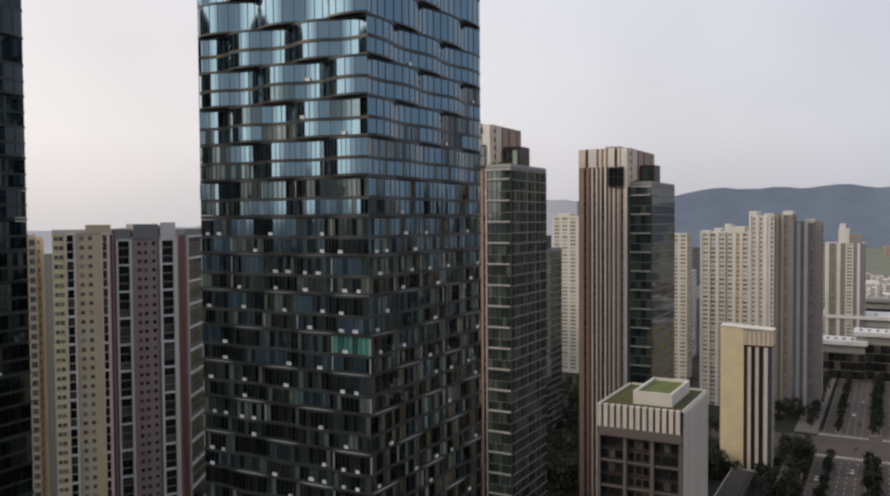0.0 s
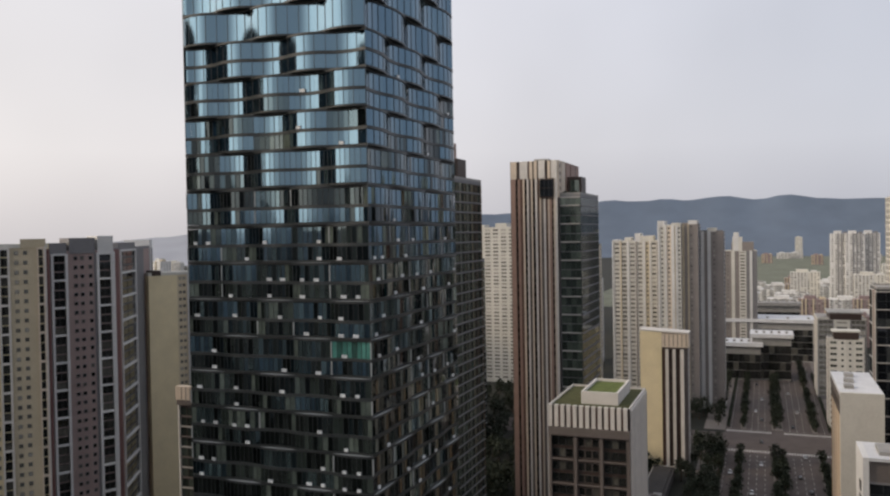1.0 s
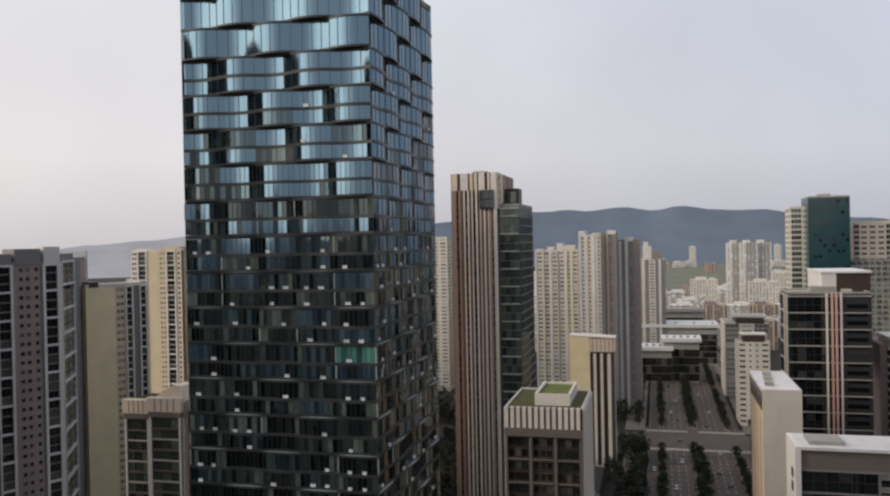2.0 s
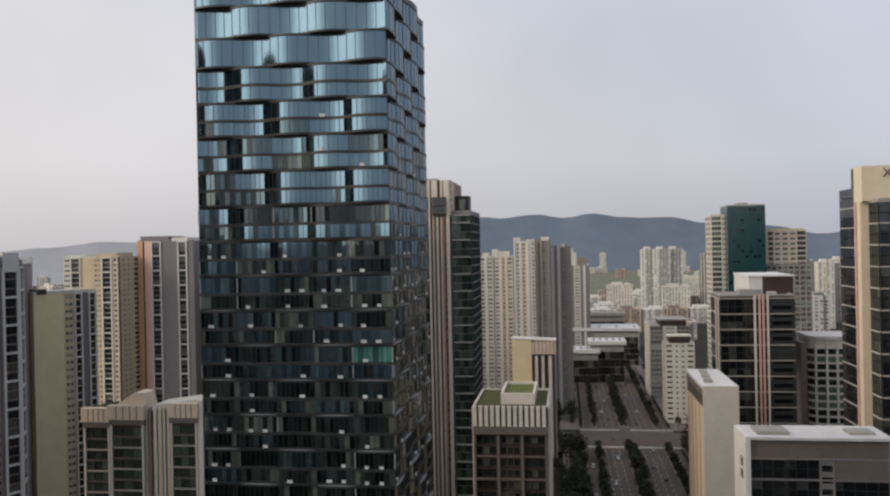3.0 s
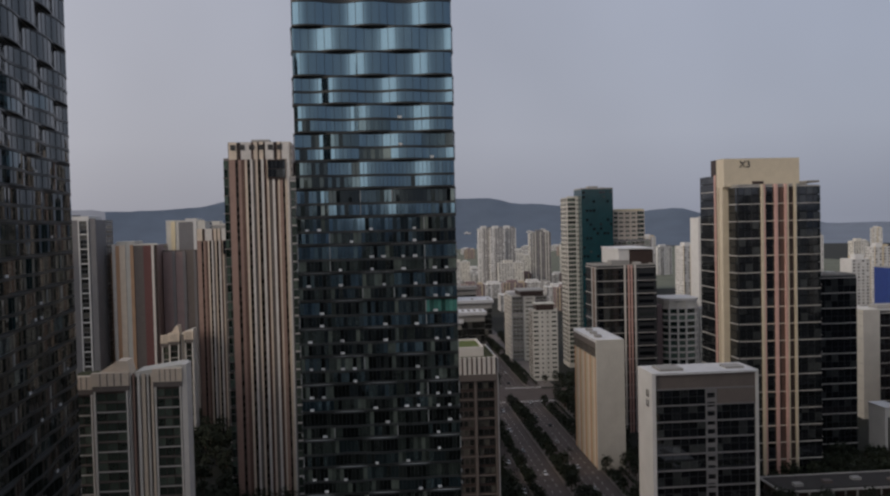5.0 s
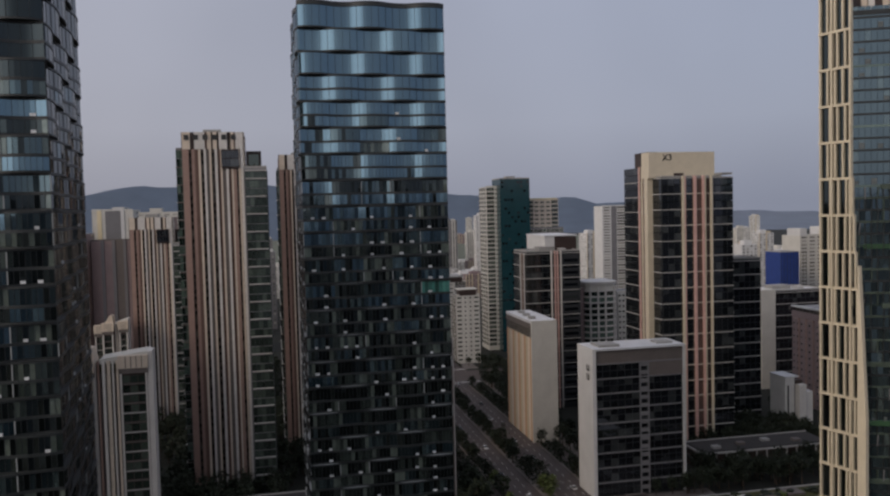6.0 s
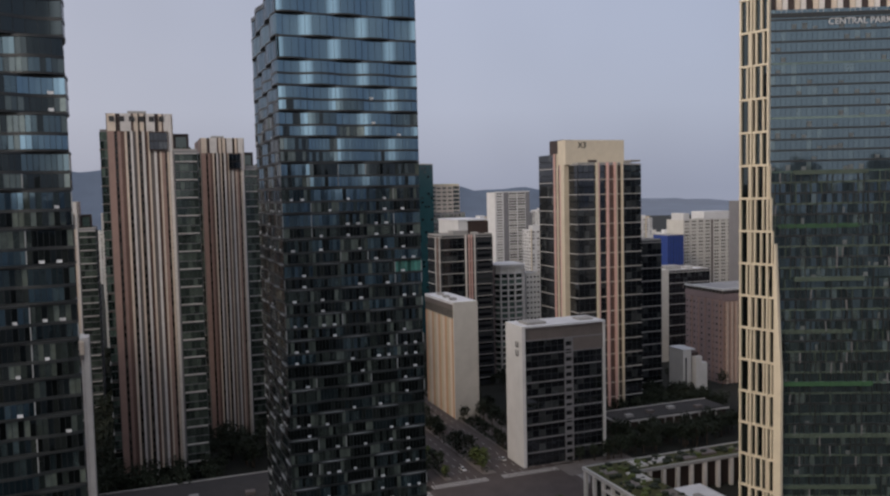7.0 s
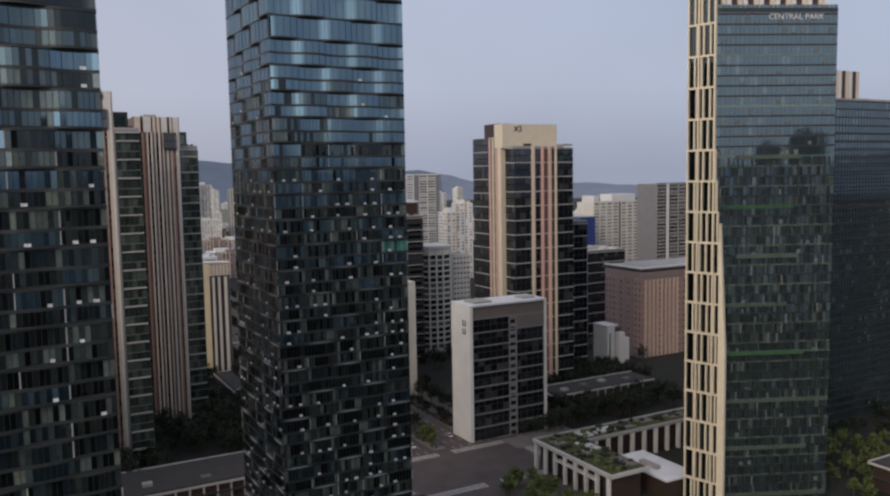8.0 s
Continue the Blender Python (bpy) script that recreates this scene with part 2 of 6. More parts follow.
class Shape:
    """Collects boxes and faces, then becomes one mesh."""

    def __init__(self):
        self.v, self.f, self.m = [], [], []

    def hexa(self, p, mi=0):
        i = len(self.v)
        self.v += p
        for q in ((0, 3, 2, 1), (4, 5, 6, 7), (0, 1, 5, 4), (1, 2, 6, 5), (2, 3, 7, 6), (3, 0, 4, 7)):
            self.f.append([i + k for k in q])
            self.m.append(mi)

    def box(self, x0, x1, y0, y1, z0, z1, mi=0):
        self.hexa([(x0, y0, z0), (x1, y0, z0), (x1, y1, z0), (x0, y1, z0),
                   (x0, y0, z1), (x1, y0, z1), (x1, y1, z1), (x0, y1, z1)], mi)

    def fbox(self, fc, u0, u1, d0, d1, z0, z1, mi=0):
        a, b, c, d = fc.at(u0, d1), fc.at(u1, d1), fc.at(u1, d0), fc.at(u0, d0)
        self.hexa([(*a, z0), (*b, z0), (*c, z0), (*d, z0), (*a, z1), (*b, z1), (*c, z1), (*d, z1)], mi)

    def quad(self, a, b, c, d, mi=0):
        i = len(self.v)
        self.v += [a, b, c, d]
        self.f.append([i, i + 1, i + 2, i + 3])
        self.m.append(mi)

    def prism(self, outline, z0, z1, mi=0, top=None):
        n, i = len(outline), len(self.v)
        self.v += [(x, y, z0) for x, y in outline] + [(x, y, z1) for x, y in outline]
        for k in range(n):
            j = (k + 1) % n
            self.f.append([i + k, i + j, i + n + j, i + n + k])
            self.m.append(mi)
        self.f.append([i + k for k in reversed(range(n))])
        self.f.append([i + n + k for k in range(n)])
        self.m += [mi, mi if top is None else top]

    def mesh(self, name, mats, shift=(0, 0, 0)):
        me = bpy.data.meshes.new(name)
        sx, sy, sz = shift
        me.from_pydata([(x - sx, y - sy, z - sz) for x, y, z in self.v], [], self.f)
        for mt in mats:
            me.materials.append(mt)
        if len(mats) > 1:
            me.polygons.foreach_set("material_index", self.m)
        me.update()
        return me


class Face:
    """One upright wall plane: starts at (x, y), runs w metres along the angle, outside to its right hand."""

    def __init__(self, x, y, ang, w):
        self.x, self.y, self.w, self.ang = x, y, w, radians(ang)
        self.ux, self.uy = math.cos(self.ang), math.sin(self.ang)

    def at(self, u, d=0.0):
        return self.x + self.ux * u + self.uy * d, self.y + self.uy * u - self.ux * d


def faces(x0, x1, y0, y1):
    return dict(S=Face(x0, y0, 0, x1 - x0), E=Face(x1, y0, 90, y1 - y0),
                N=Face(x1, y1, 180, x1 - x0), W=Face(x0, y1, 270, y1 - y0))


def thing(name, x, y, z, label, category, group="", kind=""):
    ob = new(name)
    ob.location = (x, y, z)
    BASE[ob.name] = (x, y, z)
    return tagged(ob, label, category, group, kind)


def part(name, shape, mats, parent, label="", kind=""):
    if not shape.f:
        return None
    mats = mats if isinstance(mats, (list, tuple)) else [mats]
    base = BASE.get(parent.name, (0, 0, 0))
    ob = new(name, shape.mesh(name, mats, base))
    ob.parent = parent
    BASE[ob.name] = base
    return tagged(ob, label, "", "", kind)


def whole(name, shape, mats, label, category, group="", kind=""):
    mats = mats if isinstance(mats, (list, tuple)) else [mats]
    return tagged(new(name, shape.mesh(name, mats)), label, category, group, kind)


def pieces(name, me, places, parent, limit, rest=""):
    """Alike pieces as objects on one mesh; those past the limit are joined."""
    bx, by, bz = BASE.get(parent.name, (0, 0, 0))
    for x, y, z, a, s in places[:limit]:
        ob = new(name, me)
        ob.parent = parent
        ob.location = (x - bx, y - by, z - bz)
        ob.rotation_euler = (0, 0, a)
        ob.scale = (s, 1, 1)
    more = places[limit:]
    if not more:
        return
    co = np.array([v.co[:] for v in me.vertices])
    fl = [list(p.vertices) for p in me.polygons]
    mi = [p.material_index for p in me.polygons]
    vs, fs, ms = [], [], []
    for k, (x, y, z, a, s) in enumerate(more):
        c, sn = math.cos(a), math.sin(a)
        px, py = co[:, 0] * s, co[:, 1]
        vs.append(np.stack([px * c - py * sn + x - bx, px * sn + py * c + y - by, co[:, 2] + z - bz], 1))
        o = k * len(co)
        fs += [[o + i for i in q] for q in fl]
        ms += mi
    me2 = bpy.data.meshes.new(rest or name)
    me2.from_pydata(np.concatenate(vs).tolist(), [], fs)
    for mt in me.materials:
        me2.materials.append(mt)
    me2.polygons.foreach_set("material_index", ms)
    me2.update()
    ob = new(rest or name, me2)
    ob.parent = parent
    tagged(ob, kind="stuff")


WINDOW_CACHE = {}


def window_mesh(w, h, frame_mat="white", glass="flat_glass", bar=0.12, proud=0.16, split=0):
    """A framed window: a raised ring round a recessed pane, with an optional upright."""
    key = (round(w, 2), round(h, 2), frame_mat, glass, bar, split)
    if key in WINDOW_CACHE:
        return WINDOW_CACHE[key]
    s = Shape()
    o = [(-w / 2, 0), (w / 2, 0), (w / 2, h), (-w / 2, h)]
    i = [(-w / 2 + bar, bar), (w / 2 - bar, bar), (w / 2 - bar, h - bar), (-w / 2 + bar, h - bar)]
    for k in range(4):
        j = (k + 1) % 4
        s.quad((o[k][0], -proud, o[k][1]), (o[j][0], -proud, o[j][1]), (i[j][0], -proud, i[j][1]), (i[k][0], -proud, i[k][1]))
        s.quad((o[k][0], 0, o[k][1]), (o[j][0], 0, o[j][1]), (o[j][0], -proud, o[j][1]), (o[k][0], -proud, o[k][1]))
        s.quad((i[k][0], -proud, i[k][1]), (i[j][0], -proud, i[j][1]), (i[j][0], -0.03, i[j][1]), (i[k][0], -0.03, i[k][1]))
    s.quad((i[0][0], -0.03, i[0][1]), (i[1][0], -0.03, i[1][1]), (i[2][0], -0.03, i[2][1]), (i[3][0], -0.03, i[3][1]), 1)
    for q in range(split):
        x = -w / 2 + w * (q + 1) / (split + 1)
        s.box(x - 0.05, x + 0.05, -proud, -0.03, bar, h - bar)
    WINDOW_CACHE[key] = s.mesh("window", [M[frame_mat], M[glass]])
    return WINDOW_CACHE[key]


SINGLE = {"strip", "parapet", "fin", "pier", "wall_panel", "recess", "bay_post", "bay_beam", "ledge", "side_strip", "crown_strip", "crown_gap", "post", "bar", "bar_cap",
          "column", "flank_panel", "crown_fin", "roof_head", "sign_bar", "logo_shape", "roof_unit", "head_groove", "bay_head", "paved_bed", "gold_pillar", "lattice_beam",
          "lattice_post", "spandrel", "balcony", "side_ledge", "top_post", "fin_tie", "crown_groove", "hedge", "end_wall", "cornice", "roof_deck", "fin_back", "garden_band", "blind_panel", "centre_pier", "top_window", "window_slot", "scaffold_pole", "roof_light", "inner_wall"}


HOST = dict(stair_window="stair_head", roof_unit="roof", roof_plant="roof", roof_vent="court_roof", shop_window="inner_wall", awning="inner_wall", logo_shape="end_wall",
            roof_garden="garden_rim", paved_bed="roof_deck", box_roof="roof_box", scaffold_pole="sheeting", roof_light="roof", window_slot="wall", attic_window="attic",
            roof_edge="roof", crown_groove="crown", top_window="wall", shrub="roof_deck", lattice_glass="lattice_wall", blind_panel="core")
STUFF = {"upright", "glazing", "mullion", "window_grid", "blind", "shrub"}


class Building:
    """A house as one thing: gathers its parts by name and material, then makes them."""

    def __init__(self, name, x, y, label, category, group=""):
        self.root = thing(name, x, y, 0, label, category, group)
        self.shapes, self.wins, self.single = {}, {}, []

    def s(self, name, mat, label=""):
        if name in SINGLE:
            self.single.append((name, mat, label, Shape()))
            return self.single[-1][3]
        return self.shapes.setdefault((name, mat, label), Shape())

    def win(self, fc, u, z, w, h, frame_mat="white", glass="flat_glass", split=0, d=0.0, bar=0.12):
        me = window_mesh(w, h, frame_mat, glass, bar, 0.16, split)
        x, y = fc.at(u, d)
        self.wins.setdefault(me.name, (me, []))[1].append((x, y, z, fc.ang, 1.0))

    def done(self, limit=200):
        for (name, mat, label), sh in self.shapes.items():
            part(name, sh, [M[k] for k in mat.split("+")], self.root, label, "stuff" if name in STUFF else "")
        for name, mat, label, sh in self.single:
            part(name, sh, M[mat], self.root, label)
        own = {}
        for ob in self.root.children:
            own.setdefault(ob.name.split(".")[0], ob)
        for ob in list(self.root.children):
            host = own.get(HOST.get(ob.name.split(".")[0], ""))
            if host:
                ob.parent = host
        total = sum(len(p) for _, p in self.wins.values()) or 1
        for me, places in self.wins.values():
            places.sort(key=lambda p: -p[2])
            pieces("window", me, places, self.root, int(limit * len(places) / total), "window_grid")
        return self.root


def clad(b, fc, z0, z1, fh, cols, every=3, glass="flat_glass"):
    """Dresses a wall with upright strips: (kind, share of the width, material)."""
    total, u = sum(c[1] for c in cols), 0.0
    floors = int((z1 - z0) / fh)
    for kind, share, mat in cols:
        w = fc.w * share / total
        if kind == "pier":
            b.s("pier", mat).fbox(fc, u, u + w, 0, 0.7, z0, z1 + 0.4)
        elif kind == "panel":
            b.s("wall_panel", mat).fbox(fc, u, u + w, 0, 0.22, z0, z1)
        elif kind == "gap":
            # no recess is cut: a thin panel coloured to look set back
            b.s("recess", mat).fbox(fc, u, u + w, 0, 0.06, z0, z1 - 0.5)
        elif kind == "bay":
            p = min(0.75, w * 0.18)
            b.s("bay_post", mat).fbox(fc, u, u + p, 0, 0.8, z0, z1)
            b.s("bay_post", mat).fbox(fc, u + w - p, u + w, 0, 0.8, z0, z1)
            for k in range(floors):
                z = z1 - (k + 1) * fh
                b.win(fc, u + w / 2, z + 0.35, w - 2 * p - 0.1, fh - 0.4, "mullion", glass, 1 if w > 3 else 0)
                if k % every == every - 1 or k == 0:
                    zz = z if k else z1 - 0.5
                    b.s("bay_beam", mat).fbox(fc, u + p, u + w - p, 0, 0.8, zz, zz + 0.65)
        elif kind in ("pair", "win", "wide", "single"):
            if mat:
                b.s("wall_panel", mat).fbox(fc, u, u + w, 0, 0.15, z0, z1)
            d = 0.15 if mat else 0.0
            small = "pale_glass" if mat in ("yellow_wall", "beige_wall") else glass
            for k in range(floors):
                z = z1 - (k + 1) * fh + 0.8
                if kind == "pair":
                    b.win(fc, u + w * 0.3, z, min(1.1, w * 0.3), 1.15, "grey_wall", small, 0, d, 0.07)
                    b.win(fc, u + w * 0.7, z, min(1.1, w * 0.3), 1.15, "grey_wall", small, 0, d, 0.07)
                elif kind == "single":
                    b.win(fc, u + w * 0.5, z, min(1.2, w * 0.5), 1.2, "grey_wall", small, 0, d, 0.07)
                elif kind == "wide":
                    b.win(fc, u + w / 2, z - 0.45, w * 0.9, fh - 0.75, "white", glass, 2, d)
                else:
                    b.win(fc, u + w / 2, z - 0.1, w * 0.68, 1.6, "white", glass, 1, d)
        u += w


def ledges(b, fc, z0, z1, step, mat="ledge", u0=0.0, u1=None, d=0.55, h=0.4, first=None):
    z = first if first is not None else z1 - step
    while z > z0 + 1:
        b.s("ledge", mat).fbox(fc, u0, fc.w if u1 is None else u1, 0, d, z, z + h)
        z -= step


def glass_wall(b, fc, z0, z1, fh, pane=2.4, glass="office_glass", u0=0.0, u1=None, d=0.12):
    """Panes, each a leaf of its own, set between thin mullions."""
    u1 = fc.w if u1 is None else u1
    n = max(1, round((u1 - u0) / pane))
    w = (u1 - u0) / n
    sh, mu = b.s("glazing", glass), b.s("mullion", "mullion")
    floors = max(1, int(round((z1 - z0) / fh)))
    h = (z1 - z0) / floors
    for i in range(n):
        for k in range(floors):
            a, c = fc.at(u0 + i * w + 0.06, d), fc.at(u0 + (i + 1) * w - 0.06, d)
            za, zb = z0 + k * h + 0.25, z0 + (k + 1) * h - 0.1
            sh.quad((*a, za), (*c, za), (*c, zb), (*a, zb))
        mu.fbox(fc, u0 + i * w - 0.07, u0 + i * w + 0.07, 0, d + 0.14, z0, z1)
    return sh


def stripes(b, fc, z0, z1, pattern, u0=0.0, u1=None):
    """Upright cladding strips of uneven width and depth."""
    u1 = fc.w if u1 is None else u1
    for a, c, mat in pattern:
        d = {"white": 0.75, "cream": 0.6, "pink": 0.45, "taupe": 0.35, "brown": 0.25, "umber": 0.1}[mat]
        b.s("strip", mat).fbox(fc, u0 + (u1 - u0) * a, u0 + (u1 - u0) * c, 0, d, z0, z1)


def roof_top(b, x0, x1, y0, y1, z, mat="roof", wall="concrete", curb=0.9, plant=True):
    b.s("roof", mat).box(x0 + 0.35, x1 - 0.35, y0 + 0.35, y1 - 0.35, z, z + 0.15)
    p = b.s("parapet", wall)
    o, e = len(p.v), 0.35
    outer, inner = [(x0, y0), (x1, y0), (x1, y1), (x0, y1)], [(x0 + e, y0 + e), (x1 - e, y0 + e), (x1 - e, y1 - e), (x0 + e, y1 - e)]
    p.v += [(*q, z) for q in outer] + [(*q, z) for q in inner] + [(*q, z + curb) for q in outer] + [(*q, z + curb) for q in inner]
    for k in range(4):
        n = (k + 1) % 4
        p.f += [[o + k, o + n, o + 8 + n, o + 8 + k], [o + 4 + n, o + 4 + k, o + 12 + k, o + 12 + n], [o + 8 + k, o + 8 + n, o + 12 + n, o + 12 + k]]
        p.m += [0, 0, 0]
    if plant:
        cx, cy, w, d = (x0 + x1) / 2, (y0 + y1) / 2, (x1 - x0), (y1 - y0)
        b.s("roof_plant", "concrete").box(cx - w * 0.18, cx + w * 0.12, cy - d * 0.15, cy + d * 0.2, z + 0.15, z + 2.6)
        b.s("roof_unit", "ledge").box(cx + w * 0.2, cx + w * 0.32, cy - d * 0.2, cy + d * 0.02, z + 0.15, z + 1.5)


# ---- ground ----
s = Shape()
s.box(-4700, 4700, -4700, 4700, -2, 0)
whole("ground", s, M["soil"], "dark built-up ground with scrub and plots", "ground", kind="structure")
s = Shape()
s.box(-34, 24, 60, 880, 0, 0.10)
whole("road", s, M["asphalt"], "broad grey avenue with several lanes each way", "road", kind="structure")
s = Shape()
s.box(-600, -34, 172, 204, 0, 0.10)
s.box(24, 700, 172, 204, 0, 0.10)
whole("road_cross", s, M["asphalt"], "grey cross street", "road", kind="structure")
s = Shape()
s.box(-520, -34, 452, 484, 0, 0.10)
s.box(24, 600, 452, 484, 0, 0.10)
whole("road_far", s, M["asphalt"], "grey cross street farther off", "road", kind="structure")
for nm, (x0, x1, y0, y1) in dict(pavement_west=(-44, -34, 210, 446), pavement_east=(24, 33, 210, 446), pavement_west_far=(-46, -34, 490, 860),
                                 pavement_east_far=(24, 34, 490, 860), pavement_plaza=(24, 60, 196, 211.5)).items():
    s = Shape()
    y = y0
    while y < y1 - 1:
        s.box(x0, x1, y, min(y + 5.9, y1), 0, 0.22)
        y += 6.0
    whole(nm, s, M["paving"], "pale paved walk beside the avenue", "pavement", kind="structure")
s = Shape()
for y0, y1 in ((212, 440), (496, 860)):
    s.box(-8.5, -2.5, y0, y1, 0.10, 0.32)
    s.box(-25.5, -22.5, y0, y1, 0.10, 0.28)
    s.box(13, 16, y0, y1, 0.10, 0.28)
whole("median", s, [M["paving"]], "planted strips between the lanes", "median", kind="structure")
s = Shape()
for y0, y1 in ((210, 440), (496, 850)):
    for x in (-31, -19.5, -16, -12.3, 1.3, 5.0, 8.7, 19.5):
        y = y0
        while y < y1:
            s.box(x - 0.1, x + 0.1, y, y + 3.2, 0.104, 0.112)
            y += 8
for yc in (207, 168, 446, 490):
    for k in range(44):
        x = -33 + k * 1.3
        if not -9 < x < -2:
            s.box(x, x + 0.6, yc - 2.2, yc + 2.2, 0.104, 0.112)
for xc in (-38, 29):
    for k in range(22):
        y = 174 + k * 1.35
        s.box(xc - 2.2, xc + 2.2, y, y + 0.6, 0.104, 0.112)
whole("road_marking", s, M["paint"], "worn white lane lines and crossings", "road marking", kind="structure")
s = Shape()
s.box(-300, 1100, 1250, 3620, 0.0, 0.3)
whole("field", s, M["field"], "flat green fields behind the city", "field", kind="structure")


# ---- hills ----
RIDGE = [(180, 0.3), (120, 0.3), (75, -0.5), (60, -0.5), (45, -0.3), (40, 0.1), (35.6, 0.42), (32, 0.75), (28, 0.76), (25.8, 0.78), (22.5, 1.4), (17, 1.25), (14.2, 1.4),
         (10.7, 2.0), (8, 1.95), (6.5, 2.05), (4.5, 1.95), (2.3, 2.12), (0.5, 1.85), (-1.2, 2.1), (-4, 1.72), (-6.3, 1.75), (-9, 1.25), (-12.3, 1.05), (-16.3, 0.32), (-18.9, 0.7),
         (-20.1, 0.65), (-22, 0.15), (-25.3, 0.28), (-27, 0), (-29.5, -0.55), (-36, -0.7), (-42, -1.05), (-48, -1.1), (-60, -0.8), (-75, 0), (-120, 0.9), (-180, 0.3)]


def ridge_height(az):
    for (a, p), (c, q) in zip(RIDGE, RIDGE[1:]):
        if c <= az <= a:
            k = (a - az) / (a - c)
            k = k * k * (3 - 2 * k)
            return p + (q - p) * k
    return 0.1


def hill_range(name, dist, gain, mat, seed, label, start=180.0, end=-180.0):
    s = Shape()
    rows = 7
    azs = np.arange(start, end - 0.01, -0.75)
    for i, az in enumerate(azs):
        top = (119 + dist * math.tan(radians(ridge_height(az)))) * gain
        top += 11 * noise.fractal(Vector((az * 0.45, seed, 0)), 1.0, 2.0, 5) * gain
        for r in range(rows):
            k = r / (rows - 1)
            d = dist - 600 * (1 - k) ** 1.2
            h = top * (k ** 1.35) + 14 * k * (1 - k) * 4 * noise.noise(Vector((az * 0.3, r * 1.7, seed)))
            s.v.append((-math.sin(radians(az)) * d, math.cos(radians(az)) * d, max(h, -1)))
    for i in range(len(azs) - 1):
        for r in range(rows - 1):
            a = i * rows + r
            s.f.append([a, a + rows, a + rows + 1, a + 1])
            s.m.append(0)
    ob = whole(name, s, M[mat], label, "hill", kind="structure")
    ob.data.polygons.foreach_set("use_smooth", [True] * len(ob.data.polygons))


# each range has its own haze-tinted colour; the air itself is clear
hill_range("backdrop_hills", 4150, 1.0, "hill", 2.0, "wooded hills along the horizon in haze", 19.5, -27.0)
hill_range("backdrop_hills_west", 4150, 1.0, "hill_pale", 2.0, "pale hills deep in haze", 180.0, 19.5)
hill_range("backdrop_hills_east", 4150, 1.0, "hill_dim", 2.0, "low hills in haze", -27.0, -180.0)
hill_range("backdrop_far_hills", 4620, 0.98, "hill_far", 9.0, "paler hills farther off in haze")


